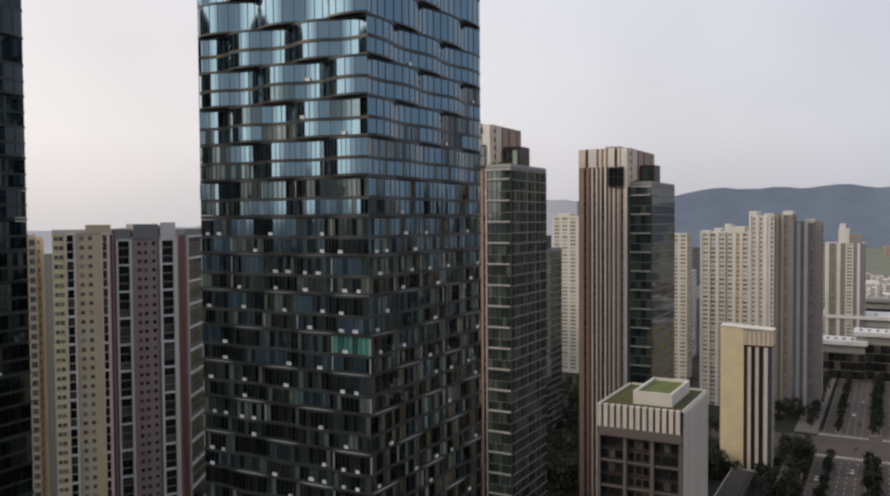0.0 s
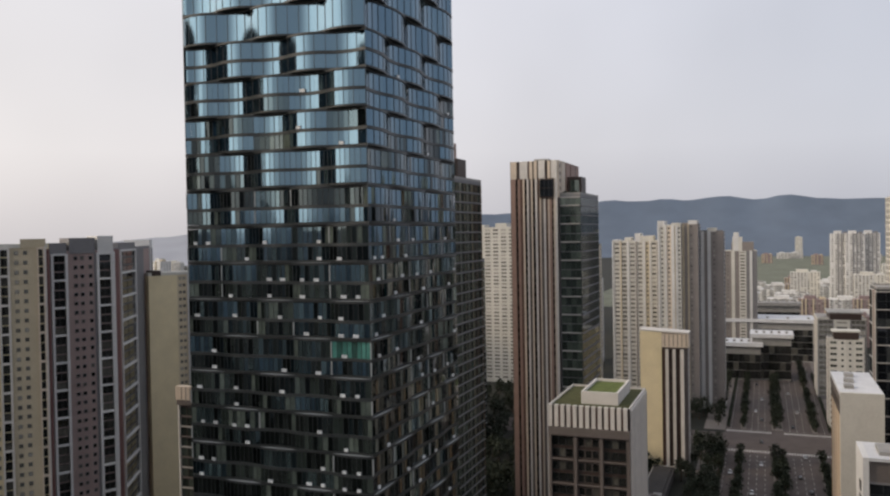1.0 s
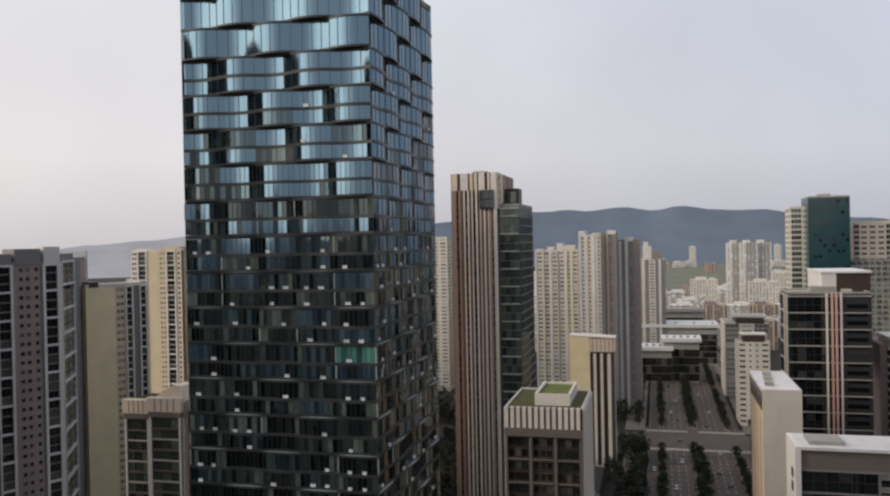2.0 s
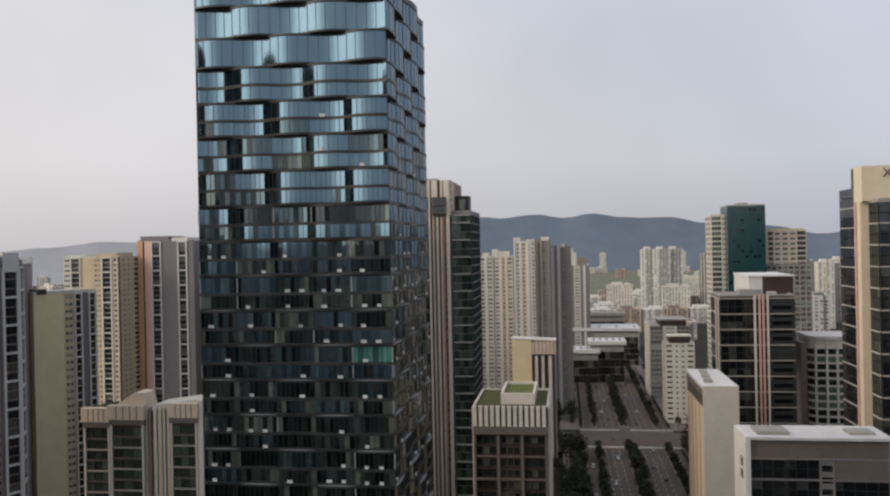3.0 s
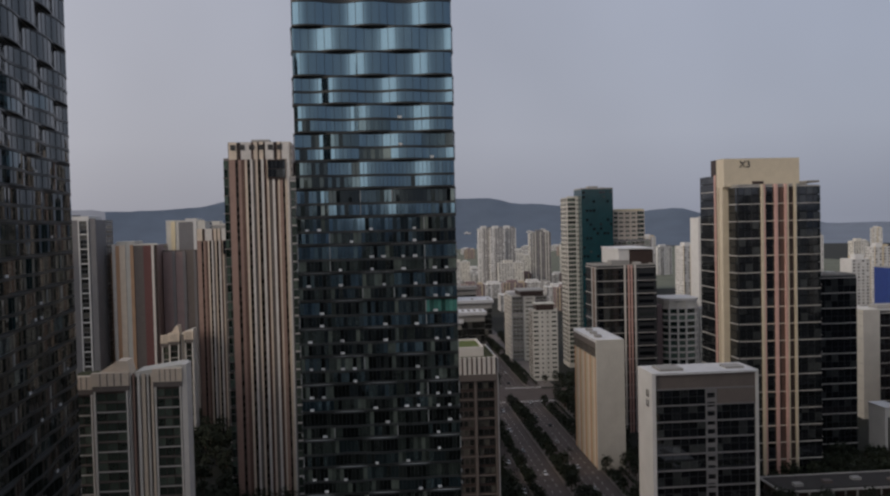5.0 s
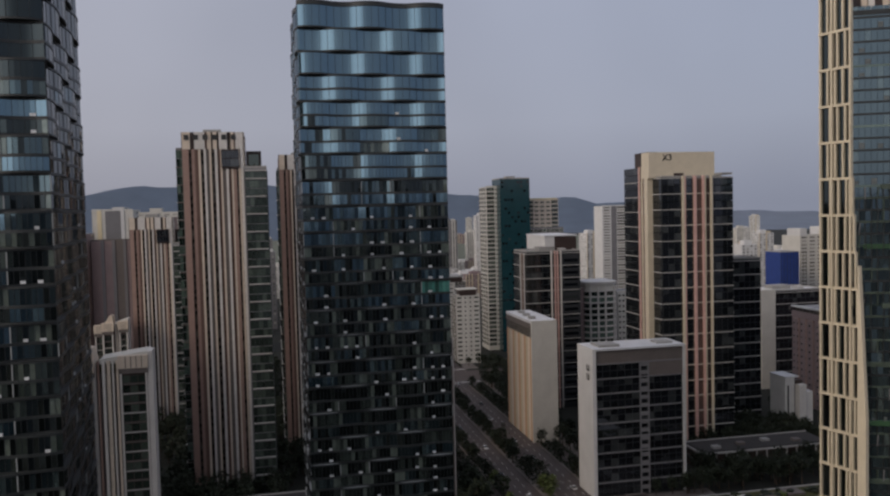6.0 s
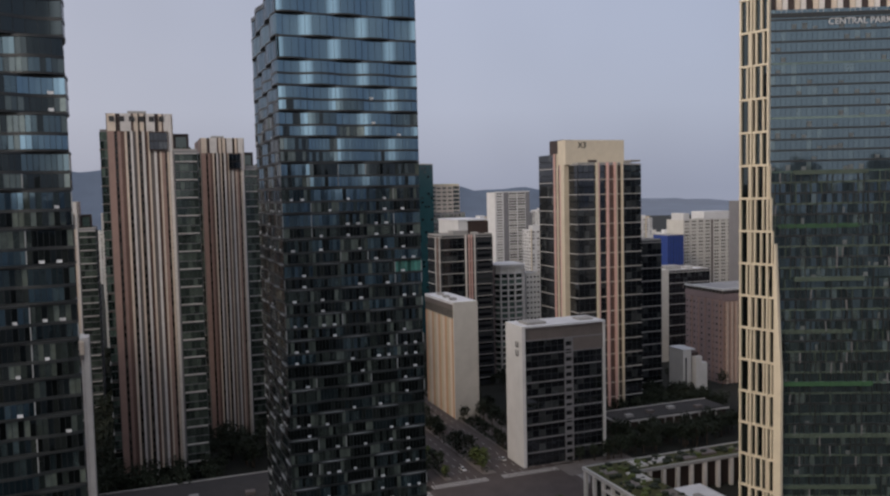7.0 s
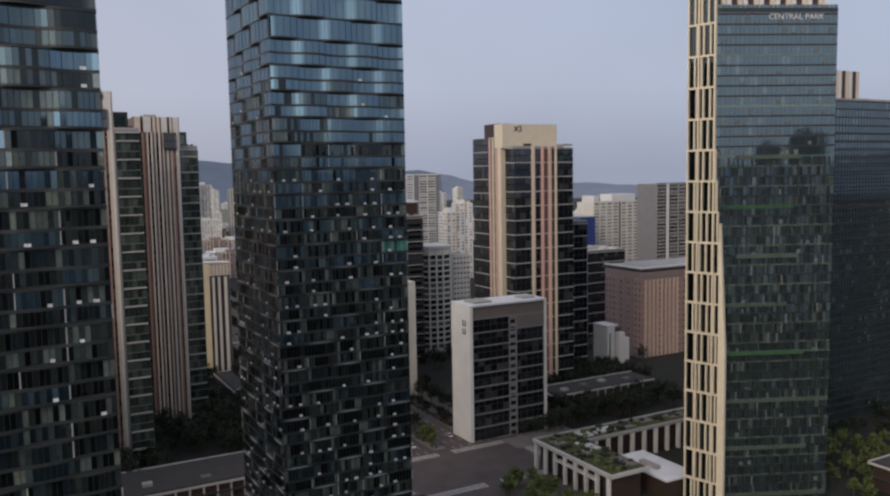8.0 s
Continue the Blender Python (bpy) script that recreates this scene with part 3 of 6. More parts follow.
# ---- the wavy glass towers ----
def wavy_tower(x0, x1, y0, y1, seed, dull_share):
    """Last argument: share of flats given duller glass that imitates dark reflections, even high up."""
    b = Building("glass_tower", (x0 + x1) / 2, (y0 + y1) / 2,
                 "dark blue-green glass high-rise with bands of wavy glazing", "tower", "twin glass towers")
    root = b.root
    edges = [168.7, 163.0, 157.4] + [151.9 - 6.3 * k for k in range(24)] + [0.0]
    sides = faces(x0, x1, y0, y1)
    amp = 0.85

    def off(side, u, band):
        lam = sides[side].w / 2.5
        a = (amp if band < 6 else amp * max(0.5, 1.0 - 0.07 * (band - 5))) * (0.6 if side in "EW" else 1.0)
        return a * math.tanh(0.9 * math.sin(2 * math.pi * u / lam + math.pi * (band + (side in "EW")))) / 0.72

    def outline(band, grow=0.0):
        pts = []
        for side in "SENW":
            fc, n = sides[side], 40
            for i in range(n):
                u = fc.w * i / n
                pts.append(fc.at(u, off(side, u, band) + grow))
        return pts

    core = Shape()
    core.box(x0 + 1.5, x1 - 1.5, y0 + 1.5, y1 - 1.5, 0, 168)
    part("core", core, M["tower_core"], root)
    rng = random.Random(seed)
    pane_mesh = {}
    near, rest, mull, dark, clear, drawn, teal = [], Shape(), Shape(), Shape(), Shape(), Shape(), Shape()
    vents_near, vents_rest = [], []
    frames = Shape()
    count = dict(S=40, E=40, W=40, N=10)
    for band, (zt, zb) in enumerate(zip(edges, edges[1:])):
        plate = Shape()
        # top paler than the edge: sky light put into the ledge colour
        plate.prism(outline(band, 0.16), zt - 0.36, zt, 0, 1)
        part("floor_plate", plate, [M["tower_band"], M["tower_ledge" if dull_share < 0.2 else "tower_band"]], root)
        foot = Shape()
        foot.prism(outline(band, 0.14), zb + 0.02, zb + 0.34)
        part("sill_plate", foot, M["tower_band"], root)
        floors = 2 if zt < 157 and zb > 1 else 1
        fh = (zt - zb) / floors
        for f in range(floors):
            za = zb + f * fh
            top = za + fh - (0.42 if f == floors - 1 else 0.5)
            low = za + (0.40 if f == 0 else 0.05)
            # dark and uncoated panes grow more common towards the foot
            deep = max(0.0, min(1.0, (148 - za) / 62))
            if f:
                sp = Shape()
                sp.prism(outline(band, 0.13), za - 0.5, za + 0.05)
                part("spandrel", sp, M["tower_band"], root)
            if band < 4:
                # bent glass, one unbroken ribbon round the tower
                rb = Shape()
                ring = []
                for side in "SENW":
                    fc = sides[side]
                    ring += [fc.at(fc.w * i / 48, off(side, fc.w * i / 48, band)) for i in range(48)]
                m = len(ring)
                rb.v = [(*p, low) for p in ring] + [(*p, top) for p in ring]
                rb.f = [[i, (i + 1) % m, m + (i + 1) % m, m + i] for i in range(m) if i % 48 != 47]
                rb.f += [[i, (i + 1) % m, m + (i + 1) % m, m + i] for i in range(47, m, 48)]
                rb.m = [0] * m
                # the duller tower's dark ribbons stand in for a dark mirrored view
                ob = part("glass_ribbon", rb, M["tower_glass" if dull_share < 0.2 else "open_sash"], root)
                ob.data.polygons.foreach_set("use_smooth", [i < m - 4 for i in range(m)])
            for side in "SEWN":
                fc, n = sides[side], count[side]
                cell = n // 5
                for i in range(n):
                    u, v = fc.w * i / n, fc.w * (i + 1) / n
                    slot = i % cell
                    if slot == 0:
                        # one flat behind each swell: coated, curtained, half drawn or dark
                        r = rng.random()
                        if r > dull_share + (0.94 - dull_share) * deep:
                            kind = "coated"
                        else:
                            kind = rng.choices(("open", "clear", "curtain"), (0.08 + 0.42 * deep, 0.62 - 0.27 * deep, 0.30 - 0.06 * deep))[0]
                        # its east face is mostly dark panes, imitating the neighbour tower's reflection
                        if dull_share > 0.2 and side == "E" and rng.random() < 0.8:
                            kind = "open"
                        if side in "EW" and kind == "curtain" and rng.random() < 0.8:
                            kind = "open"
                        dark_from = rng.randrange(1, cell) if rng.random() < 0.5 else -9
                        side_drawn = rng.choice((0, 0, 1, 2)) if kind in ("open", "clear") and not (dull_share > 0.2 and side == "E") else 0
                        # one teal room, its light put into the pane colour
                        if dull_share < 0.2 and side == "S" and abs(za + fh / 2 - 99.7) < fh / 2 and i == 4 * cell:
                            kind = "teal"
                        o = fc.at(u, off(side, u, band) + 0.1)
                        if side != "N" and za < 126 and rng.random() < 0.25:
                            frames.box(o[0] - 0.09, o[0] + 0.09, o[1] - 0.09, o[1] + 0.09, low, top)
                    if side != "N" and (i % 2 == 0 or band > 5 and side == "S"):
                        o = fc.at(u, off(side, u, band) + 0.06)
                        mull.box(o[0] - 0.03, o[0] + 0.03, o[1] - 0.03, o[1] + 0.03, low, top)
                    if side != "N" and za < 147 and slot in (2, 5) and rng.random() < (0.08 if za > 118 else 0.34) * (1.0 if side == "S" else 0.5) * (1.0 if dull_share < 0.2 else 0.45):
                        o = fc.at((u + v) / 2, off(side, (u + v) / 2, band) + 0.14)
                        (vents_near if side == "S" else vents_rest).append((o[0], o[1], low + 0.02, fc.ang, rng.choice((0.75, 0.9, 1.05))))
                    if band < 4:
                        continue
                    p, q = fc.at(u, off(side, u, band)), fc.at(v, off(side, v, band))
                    use = kind
                    if kind == "curtain" and rng.random() < 0.22:
                        use = "open"
                    elif kind in ("open", "clear") and (slot < side_drawn or slot >= cell - side_drawn):
                        use = "curtain"
                    elif kind == "clear" and rng.random() < 0.06 + 0.22 * deep:
                        use = "open"
                    elif kind == "coated" and za < 146 and dark_from <= slot <= dark_from + 1 and rng.random() < 0.12 + deep:
                        use = "open"
                    k = 0.012
                    p2 = (p[0] + (q[0] - p[0]) * k, p[1] + (q[1] - p[1]) * k)
                    q2 = (q[0] - (q[0] - p[0]) * k, q[1] - (q[1] - p[1]) * k)
                    if use == "coated" and side == "S" and 100 < za < 134:
                        an = math.atan2(q[1] - p[1], q[0] - p[0])
                        near.append(((p[0] + q[0]) / 2, (p[1] + q[1]) / 2, low, an, math.hypot(q[0] - p[0], q[1] - p[1]), round(top - low, 2)))
                    else:
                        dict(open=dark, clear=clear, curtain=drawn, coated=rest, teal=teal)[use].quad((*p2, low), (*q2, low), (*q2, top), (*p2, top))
    near.sort(key=lambda r: abs(r[2] - 118))
    bx, by, bz = BASE[root.name]
    for k, (x, y, z, a, w, h) in enumerate(near):
        if h not in pane_mesh:
            sh = Shape()
            sh.box(-0.496, 0.496, -0.04, 0.04, 0, h)
            pane_mesh[h] = sh.mesh("pane", [M["tower_glass"]])
        if k < (200 if dull_share < 0.2 else 60):
            ob = new("pane", pane_mesh[h])
            ob.parent = root
            ob.location, ob.rotation_euler, ob.scale = (x - bx, y - by, z - bz), (0, 0, a), (w, 1, 1)
        else:
            c, sn = math.cos(a) * w * 0.488, math.sin(a) * w * 0.488
            rest.quad((x - c, y - sn, z), (x + c, y + sn, z), (x + c, y + sn, z + h), (x - c, y - sn, z + h))
    tagged(part("glazing", rest, M["tower_glass"], root), kind="stuff")
    tagged(part("balcony_glazing", clear, M["balcony_glass"], root), kind="stuff")
    tagged(part("curtained_glazing", drawn, M["curtain_glass"], root), kind="stuff")
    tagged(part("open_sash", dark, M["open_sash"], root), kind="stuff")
    for k in range(0, len(teal.v), 4):
        one = Shape()
        one.quad(*teal.v[k:k + 4])
        part("teal_blind", one, M["teal_lit_glass"], root, "teal blind drawn behind a window")
    tagged(part("flat_post", frames, M["tower_ledge"], root), kind="stuff")
    tagged(part("mullion", mull, M["mullion"], root), kind="stuff")
    vs = Shape()
    vs.box(-0.46, 0.46, -0.12, 0.1, 0, 0.50)
    vm = vs.mesh("vent_window", [M["vent"]])
    vents_near.sort(key=lambda p: -p[2])
    pieces("vent_window", vm, vents_near + vents_rest, root, 100 if dull_share < 0.2 else 40, "vent_rest")
    top = Shape()
    top.prism(outline(0, -0.6), 168.7, 168.9)
    part("roof", top, M["roof"], root)
    par = Shape()
    pts, pin = outline(0, 0.16), outline(0, -0.3)
    for k in range(len(pts)):
        j = (k + 1) % len(pts)
        par.hexa([(*pts[k], 168.7), (*pts[j], 168.7), (*pin[j], 168.7), (*pin[k], 168.7),
                  (*pts[k], 169.5), (*pts[j], 169.5), (*pin[j], 169.5), (*pin[k], 169.5)])
    part("parapet", par, M["tower_band"], root)
    return root


wavy_tower(-106.6, -71.0, 105.3, 145.0, 4, 0.05)
wavy_tower(-188.3, -152.7, 53.05, 103.25, 9, 0.72).matrix_basis = pose(-170.5, 78.15, 0, 0, 0, 5.8)


# ---- striped residential towers ----
BODY = [(0, .10, "pink"), (.10, .15, "umber"), (.15, .20, "pink"), (.20, .26, "brown"), (.26, .295, "cream"), (.30, .35, "umber"), (.35, .385, "white"),
        (.385, .44, "taupe"), (.44, .47, "cream"), (.47, .53, "umber"), (.53, .57, "white"), (.575, .62, "brown"), (.62, .65, "cream"), (.65, .71, "taupe"),
        (.71, .75, "white"), (.75, .80, "brown"), (.80, .83, "cream"), (.83, .88, "pink"), (.88, .92, "umber"), (.92, .95, "cream"), (.955, 1, "white")]
CROWN = [(0, .13, "cream"), (.13, .2, "umber"), (.2, .37, "white"), (.37, .41, "brown"), (.41, .475, "cream"), (.475, .505, "umber"),
         (.505, .57, "cream"), (.57, .605, "umber"), (.605, .74, "white"), (.74, .8, "umber"), (.8, .85, "cream"), (.85, .875, "brown"), (.875, 1, "white")]
SIDE = [(0, .1, "cream"), (.1, .13, "taupe"), (.13, .3, "cream"), (.3, .36, "umber"), (.36, .55, "pink"), (.55, .6, "umber"), (.6, .82, "pink"), (.82, .87, "taupe"), (.87, 1, "pink")]


def striped_tower(x0, x1, y0, y1, top, body, sh_x, sh_y0, sh_y1, sh_top, left_x=None, sign=False):
    b = Building("striped_tower", (x0 + x1) / 2, (y0 + y1) / 2,
                 "tall apartment tower with pink, brown and cream upright strips", "tower", "striped towers")
    f = faces(x0, x1, y0, y1)
    b.s("wall", "umber").box(x0, x1, y0, y1, 0, top - 0.6)
    stripes(b, f["S"], 0, body, BODY)
    stripes(b, f["S"], body, top, CROWN)
    b.s("crown_band", "umber").fbox(f["S"], 0, f["S"].w, 0.05, 0.12, body - 0.4, body)
    stripes(b, f["E"], sh_top - 1, top, SIDE)
    stripes(b, f["W"], 0, top, [(0, .3, "brown"), (.3, .6, "umber"), (.6, .9, "brown"), (.9, 1, "taupe")])
    fh = 3.0
    for k in range(int(body / fh)):
        z = body - 3.2 - k * fh
        for u in (.125, .325, .5, .597, .775, .9):
            b.win(f["S"], f["S"].w * u, z, f["S"].w * 0.035, 1.7, "umber", "flat_glass", 0, 0.2, 0.05)
    # the dark bay window under the crown
    bay = faces(x0 + (x1 - x0) * .64, x0 + (x1 - x0) * .93, y0 - 1.2, y0)
    b.s("bay_window", "umber").box(x0 + (x1 - x0) * .64, x0 + (x1 - x0) * .93, y0 - 1.1, y0, body - 8.2, body - 0.2)
    glass_wall(b, bay["S"], body - 7.6, body - 0.6, 3.5, 1.8, "office_glass")
    for k in range(5):
        b.win(f["E"], 2.0, top - 3.0 - 3 * k, 0.9, 1.5, "taupe", "flat_glass", 0, 0.6)
    roof_top(b, x0, x1, y0, y1, top - 0.6, curb=0.55)
    # the lower glazed wing at the side
    b.s("wing_wall", "grey_wall").box(x1, sh_x, sh_y0, sh_y1, 0, sh_top)
    g = faces(x1 + 0.6, sh_x, sh_y0, sh_y1)
    glass_wall(b, g["S"], 0, sh_top - 1.2, 3.7, 1.9, "wing_glass")
    glass_wall(b, g["E"], 0, sh_top - 1.2, 3.7, 2.6, "wing_glass")
    ledges(b, g["S"], 0, sh_top, 7.4, "ledge", 0.2, g["S"].w - 0.2, 0.9, 0.45, sh_top - 4.6)
    b.s("ledge", "ledge").fbox(g["S"], 0, g["S"].w, 0, 0.8, sh_top - 1.3, sh_top - 0.8)
    for k in range(int(sh_top / 3.7)):
        b.s("side_ledge", "grey_wall").fbox(g["E"], 1, g["E"].w - 1, 0, 0.3, sh_top - 4.9 - 3.7 * k, sh_top - 4.4 - 3.7 * k)
    roof_top(b, x1, sh_x, sh_y0, sh_y1, sh_top, plant=False)
    b.s("stair_head", "umber").box(x1 + 1, sh_x - 2.2, sh_y0 + 13, sh_y0 + 22, sh_top, sh_top + 8)
    b.s("stair_window", "green_glass").box(x1 + 2, sh_x - 3.2, sh_y0 + 12.9, sh_y0 + 13, sh_top + 1.2, sh_top + 6.6)
    for k in range(6):
        b.s("hedge", "leaf").box(x1 + 0.8 + k * 1.1, x1 + 1.7 + k * 1.1, sh_y0 + 1, sh_y0 + 2.4, sh_top + 0.15, sh_top + 1.1 + 0.5 * (k % 2))
    if left_x is not None:
        b.s("wing_wall", "grey_wall").box(left_x, x0, y0 + 4, y1 - 4, 0, body + 1)
        g2 = faces(left_x, x0 - 0.2, y0 + 4, y1 - 4)
        glass_wall(b, g2["S"], 0, body, 3.7, 1.3, "green_glass")
        ledges(b, g2["S"], 0, body, 7.4, "taupe", 0, None, 0.5, 0.4)
        glass_wall(b, g2["W"], 0, body, 3.7, 2.6, "green_glass")
        ledges(b, g2["W"], 0, body, 7.4, "ledge", 0, None, 0.5, 0.4)
    if sign:
        for k in range(6):
            u = f["S"].w * (0.03 + 0.155 * k)
            b.s("sign_bar", "sign_dark").fbox(f["S"], u, u + 2.0, 0.75, 0.95, top - 3.2, top - 1.1)
    return b.done(140)


striped_tower(-149.0, -124.5, 262, 288, 153.6, 146.5, -115.0, 258, 291, 138.2, left_x=-152.0, sign=True)
striped_tower(-109.0, -89.5, 312, 351, 147.4, 140.2, -80.6, 314, 352, 133.3, left_x=-110.2)
striped_tower(-193.0, -170.0, 400, 428, 118.4, 111.6, -161.0, 398, 430, 103.0)


# ---- low striped blocks ----
def striped_block(x0, x1, y0, y1, top, label, blank_front=0.0, lawn=True, group="low striped blocks"):
    b = Building("apartment_block", (x0 + x1) / 2, (y0 + y1) / 2, label, "apartment block", group)
    f = faces(x0, x1, y0, y1)
    w = x1 - x0
    b.s("wall", "umber").box(x0, x1, y0, y1, 0, top - 1)
    crown_h = 6.2
    n = max(5, round(w / 1.75))
    for i in range(n):
        a, c = i / n, (i + 0.62) / n
        b.s("crown_strip", "white").fbox(f["S"], w * a, w * c, 0, 1.1, top - crown_h, top)
        b.s("crown_gap", ("umber", "brown")[i % 2]).fbox(f["S"], w * c, w * (i + 1) / n, 0, 0.6, top - crown_h + 0.3, top - 0.3)
    b.s("crown_ledge", "taupe").fbox(f["S"], 0, w, 0, 1.3, top - crown_h - 2.4, top - crown_h)
    for side in "EW":
        ff = f[side]
        m = round(ff.w / 2.2)
        for i in range(m):
            b.s("side_strip", "white").fbox(ff, ff.w * i / m, ff.w * (i + 0.55) / m, 0, 0.55, 0, top - 0.6)
    zt = top - crown_h - 2.4
    for k in range(int(zt / 7.0) + 1):
        z = zt - 7.0 * (k + 1)
        if z < 0:
            z = 0
        for a, c, gl in ((.03, .30, "flat_glass"), (.36, .62, "flat_glass"), (.68, .95, "flat_glass")):
            for fl in range(2):
                zz = z + 3.3 * fl
                bw = w * (c - a)
                for q in range(3):
                    b.win(f["S"], w * a + bw * (q + 0.5) / 3, zz + 0.7, bw / 3 - 0.15, 2.3, "taupe" if a > .3 and a < .5 else "mullion", gl, 0, 0.1, 0.08)
        b.s("ledge", "taupe").fbox(f["S"], 0.2, w - 0.2, 0, 0.7, z - 0.2, z + 0.25)
    for a, c in ((0, .03), (.31, .35), (.63, .67), (.955, 1)):
        b.s("post", "taupe").fbox(f["S"], w * a, w * c, 0, 0.85, 0, zt)
    b.s("roof", "roof_green" if lawn else "roof").box(x0 + 0.4, x1 - 0.4, y0 + 0.4, y1 - 0.4, top - 1, top - 0.55)
    p = b.s("parapet", "white")
    p.box(x0, x1, y1 - 0.4, y1, top - 1, top)
    p.box(x0, x0 + 0.4, y0, y1, top - 1, top)
    p.box(x1 - 0.4, x1, y0, y1, top - 1, top)
    # the sunk roof garden with its raised rim
    gx0, gx1, gy0, gy1 = x0 + w * .36, x0 + w * .82, y0 + 5, y1 - 4
    g = b.s("garden_rim", "white")
    for q in ((gx0, gx1, gy0, gy0 + 0.6), (gx0, gx1, gy1 - 0.6, gy1), (gx0, gx0 + 0.6, gy0 + 0.6, gy1 - 0.6), (gx1 - 0.6, gx1, gy0 + 0.6, gy1 - 0.6)):
        g.box(*q, top - 0.55, top + 3.0)
    b.s("roof_garden", "lawn").box(gx0 + 0.6, gx1 - 0.6, gy0 + 0.6, gy1 - 0.6, top - 0.55, top + 2.2)
    return b


striped_block(-69.6, -46.6, 215, 246, 69.2, "low apartment block with striped white crown and roof lawn").done(180)


def lean_block(x0, x1, y0, y1, z1, top, group="slim striped blocks"):
    """A slim block: a blank cream wall beside upright strips, under a sloping cream crown."""
    b = Building("apartment_block", (x0 + x1) / 2, (y0 + y1) / 2, "slim cream apartment block with upright strips and a sloping crown", "apartment block", group)
    f = faces(x0, x1, y0, y1)
    w = x1 - x0
    b.s("wall", "yellow_wall").box(x0, x0 + w * .46, y0, y1, 0, top)
    b.s("back_wall", "taupe").box(x0 + w * .46, x1, y0 + 1.5, y1, 0, top - 7)
    fr = Face(x0 + w * .46, y0 + 1.5, 0, w * .54)
    for a, c, m in ((.0, .14, "brown"), (.14, .26, "white"), (.26, .42, "umber"), (.42, .54, "white"), (.54, .72, "umber"), (.72, .86, "white")):
        b.s("strip", m).fbox(fr, fr.w * a, fr.w * c, 0, 1.0 if m == "white" else 0.3, 0, top - 9)
    b.s("crown", "cream").box(x0 + w * .46, x1 + 0.6, y0 + 0.2, y1, top - 8, top - 1.2)
    for i in range(6):
        b.s("crown_groove", "taupe").fbox(Face(x0 + w * .46, y0 + 0.2, 0, w * .54), w * .54 * (i + .7) / 6, w * .54 * (i + .85) / 6, 0, 0.06, top - 7.6, top - 1.5)
    rim = b.s("rim", "white")
    rim.hexa([(x0 - .3, y0 - .3, top), (x1 + .9, y0 - .1, top - 1.2), (x1 + .9, y1, top - 1.2), (x0 - .3, y1, top),
              (x0 - .3, y0 - .3, top + .7), (x1 + .9, y0 - .1, top - .5), (x1 + .9, y1, top - .5), (x0 - .3, y1, top + .7)])
    e = Face(x1, y0 + 1.5, 90, y1 - y0 - 1.5)
    clad(b, e, 0, top - 9, 3.0, [("wide", 1, "grey_wall"), ("wide", 1, "taupe")])
    wf = f["W"]
    clad(b, wf, 0, top - 3, 3.0, [("panel", 2, "yellow_wall"), ("wide", 1, "taupe")])
    return b


lean_block(-69.5, -47.0, 398, 408, 60, 68.6).done(80)


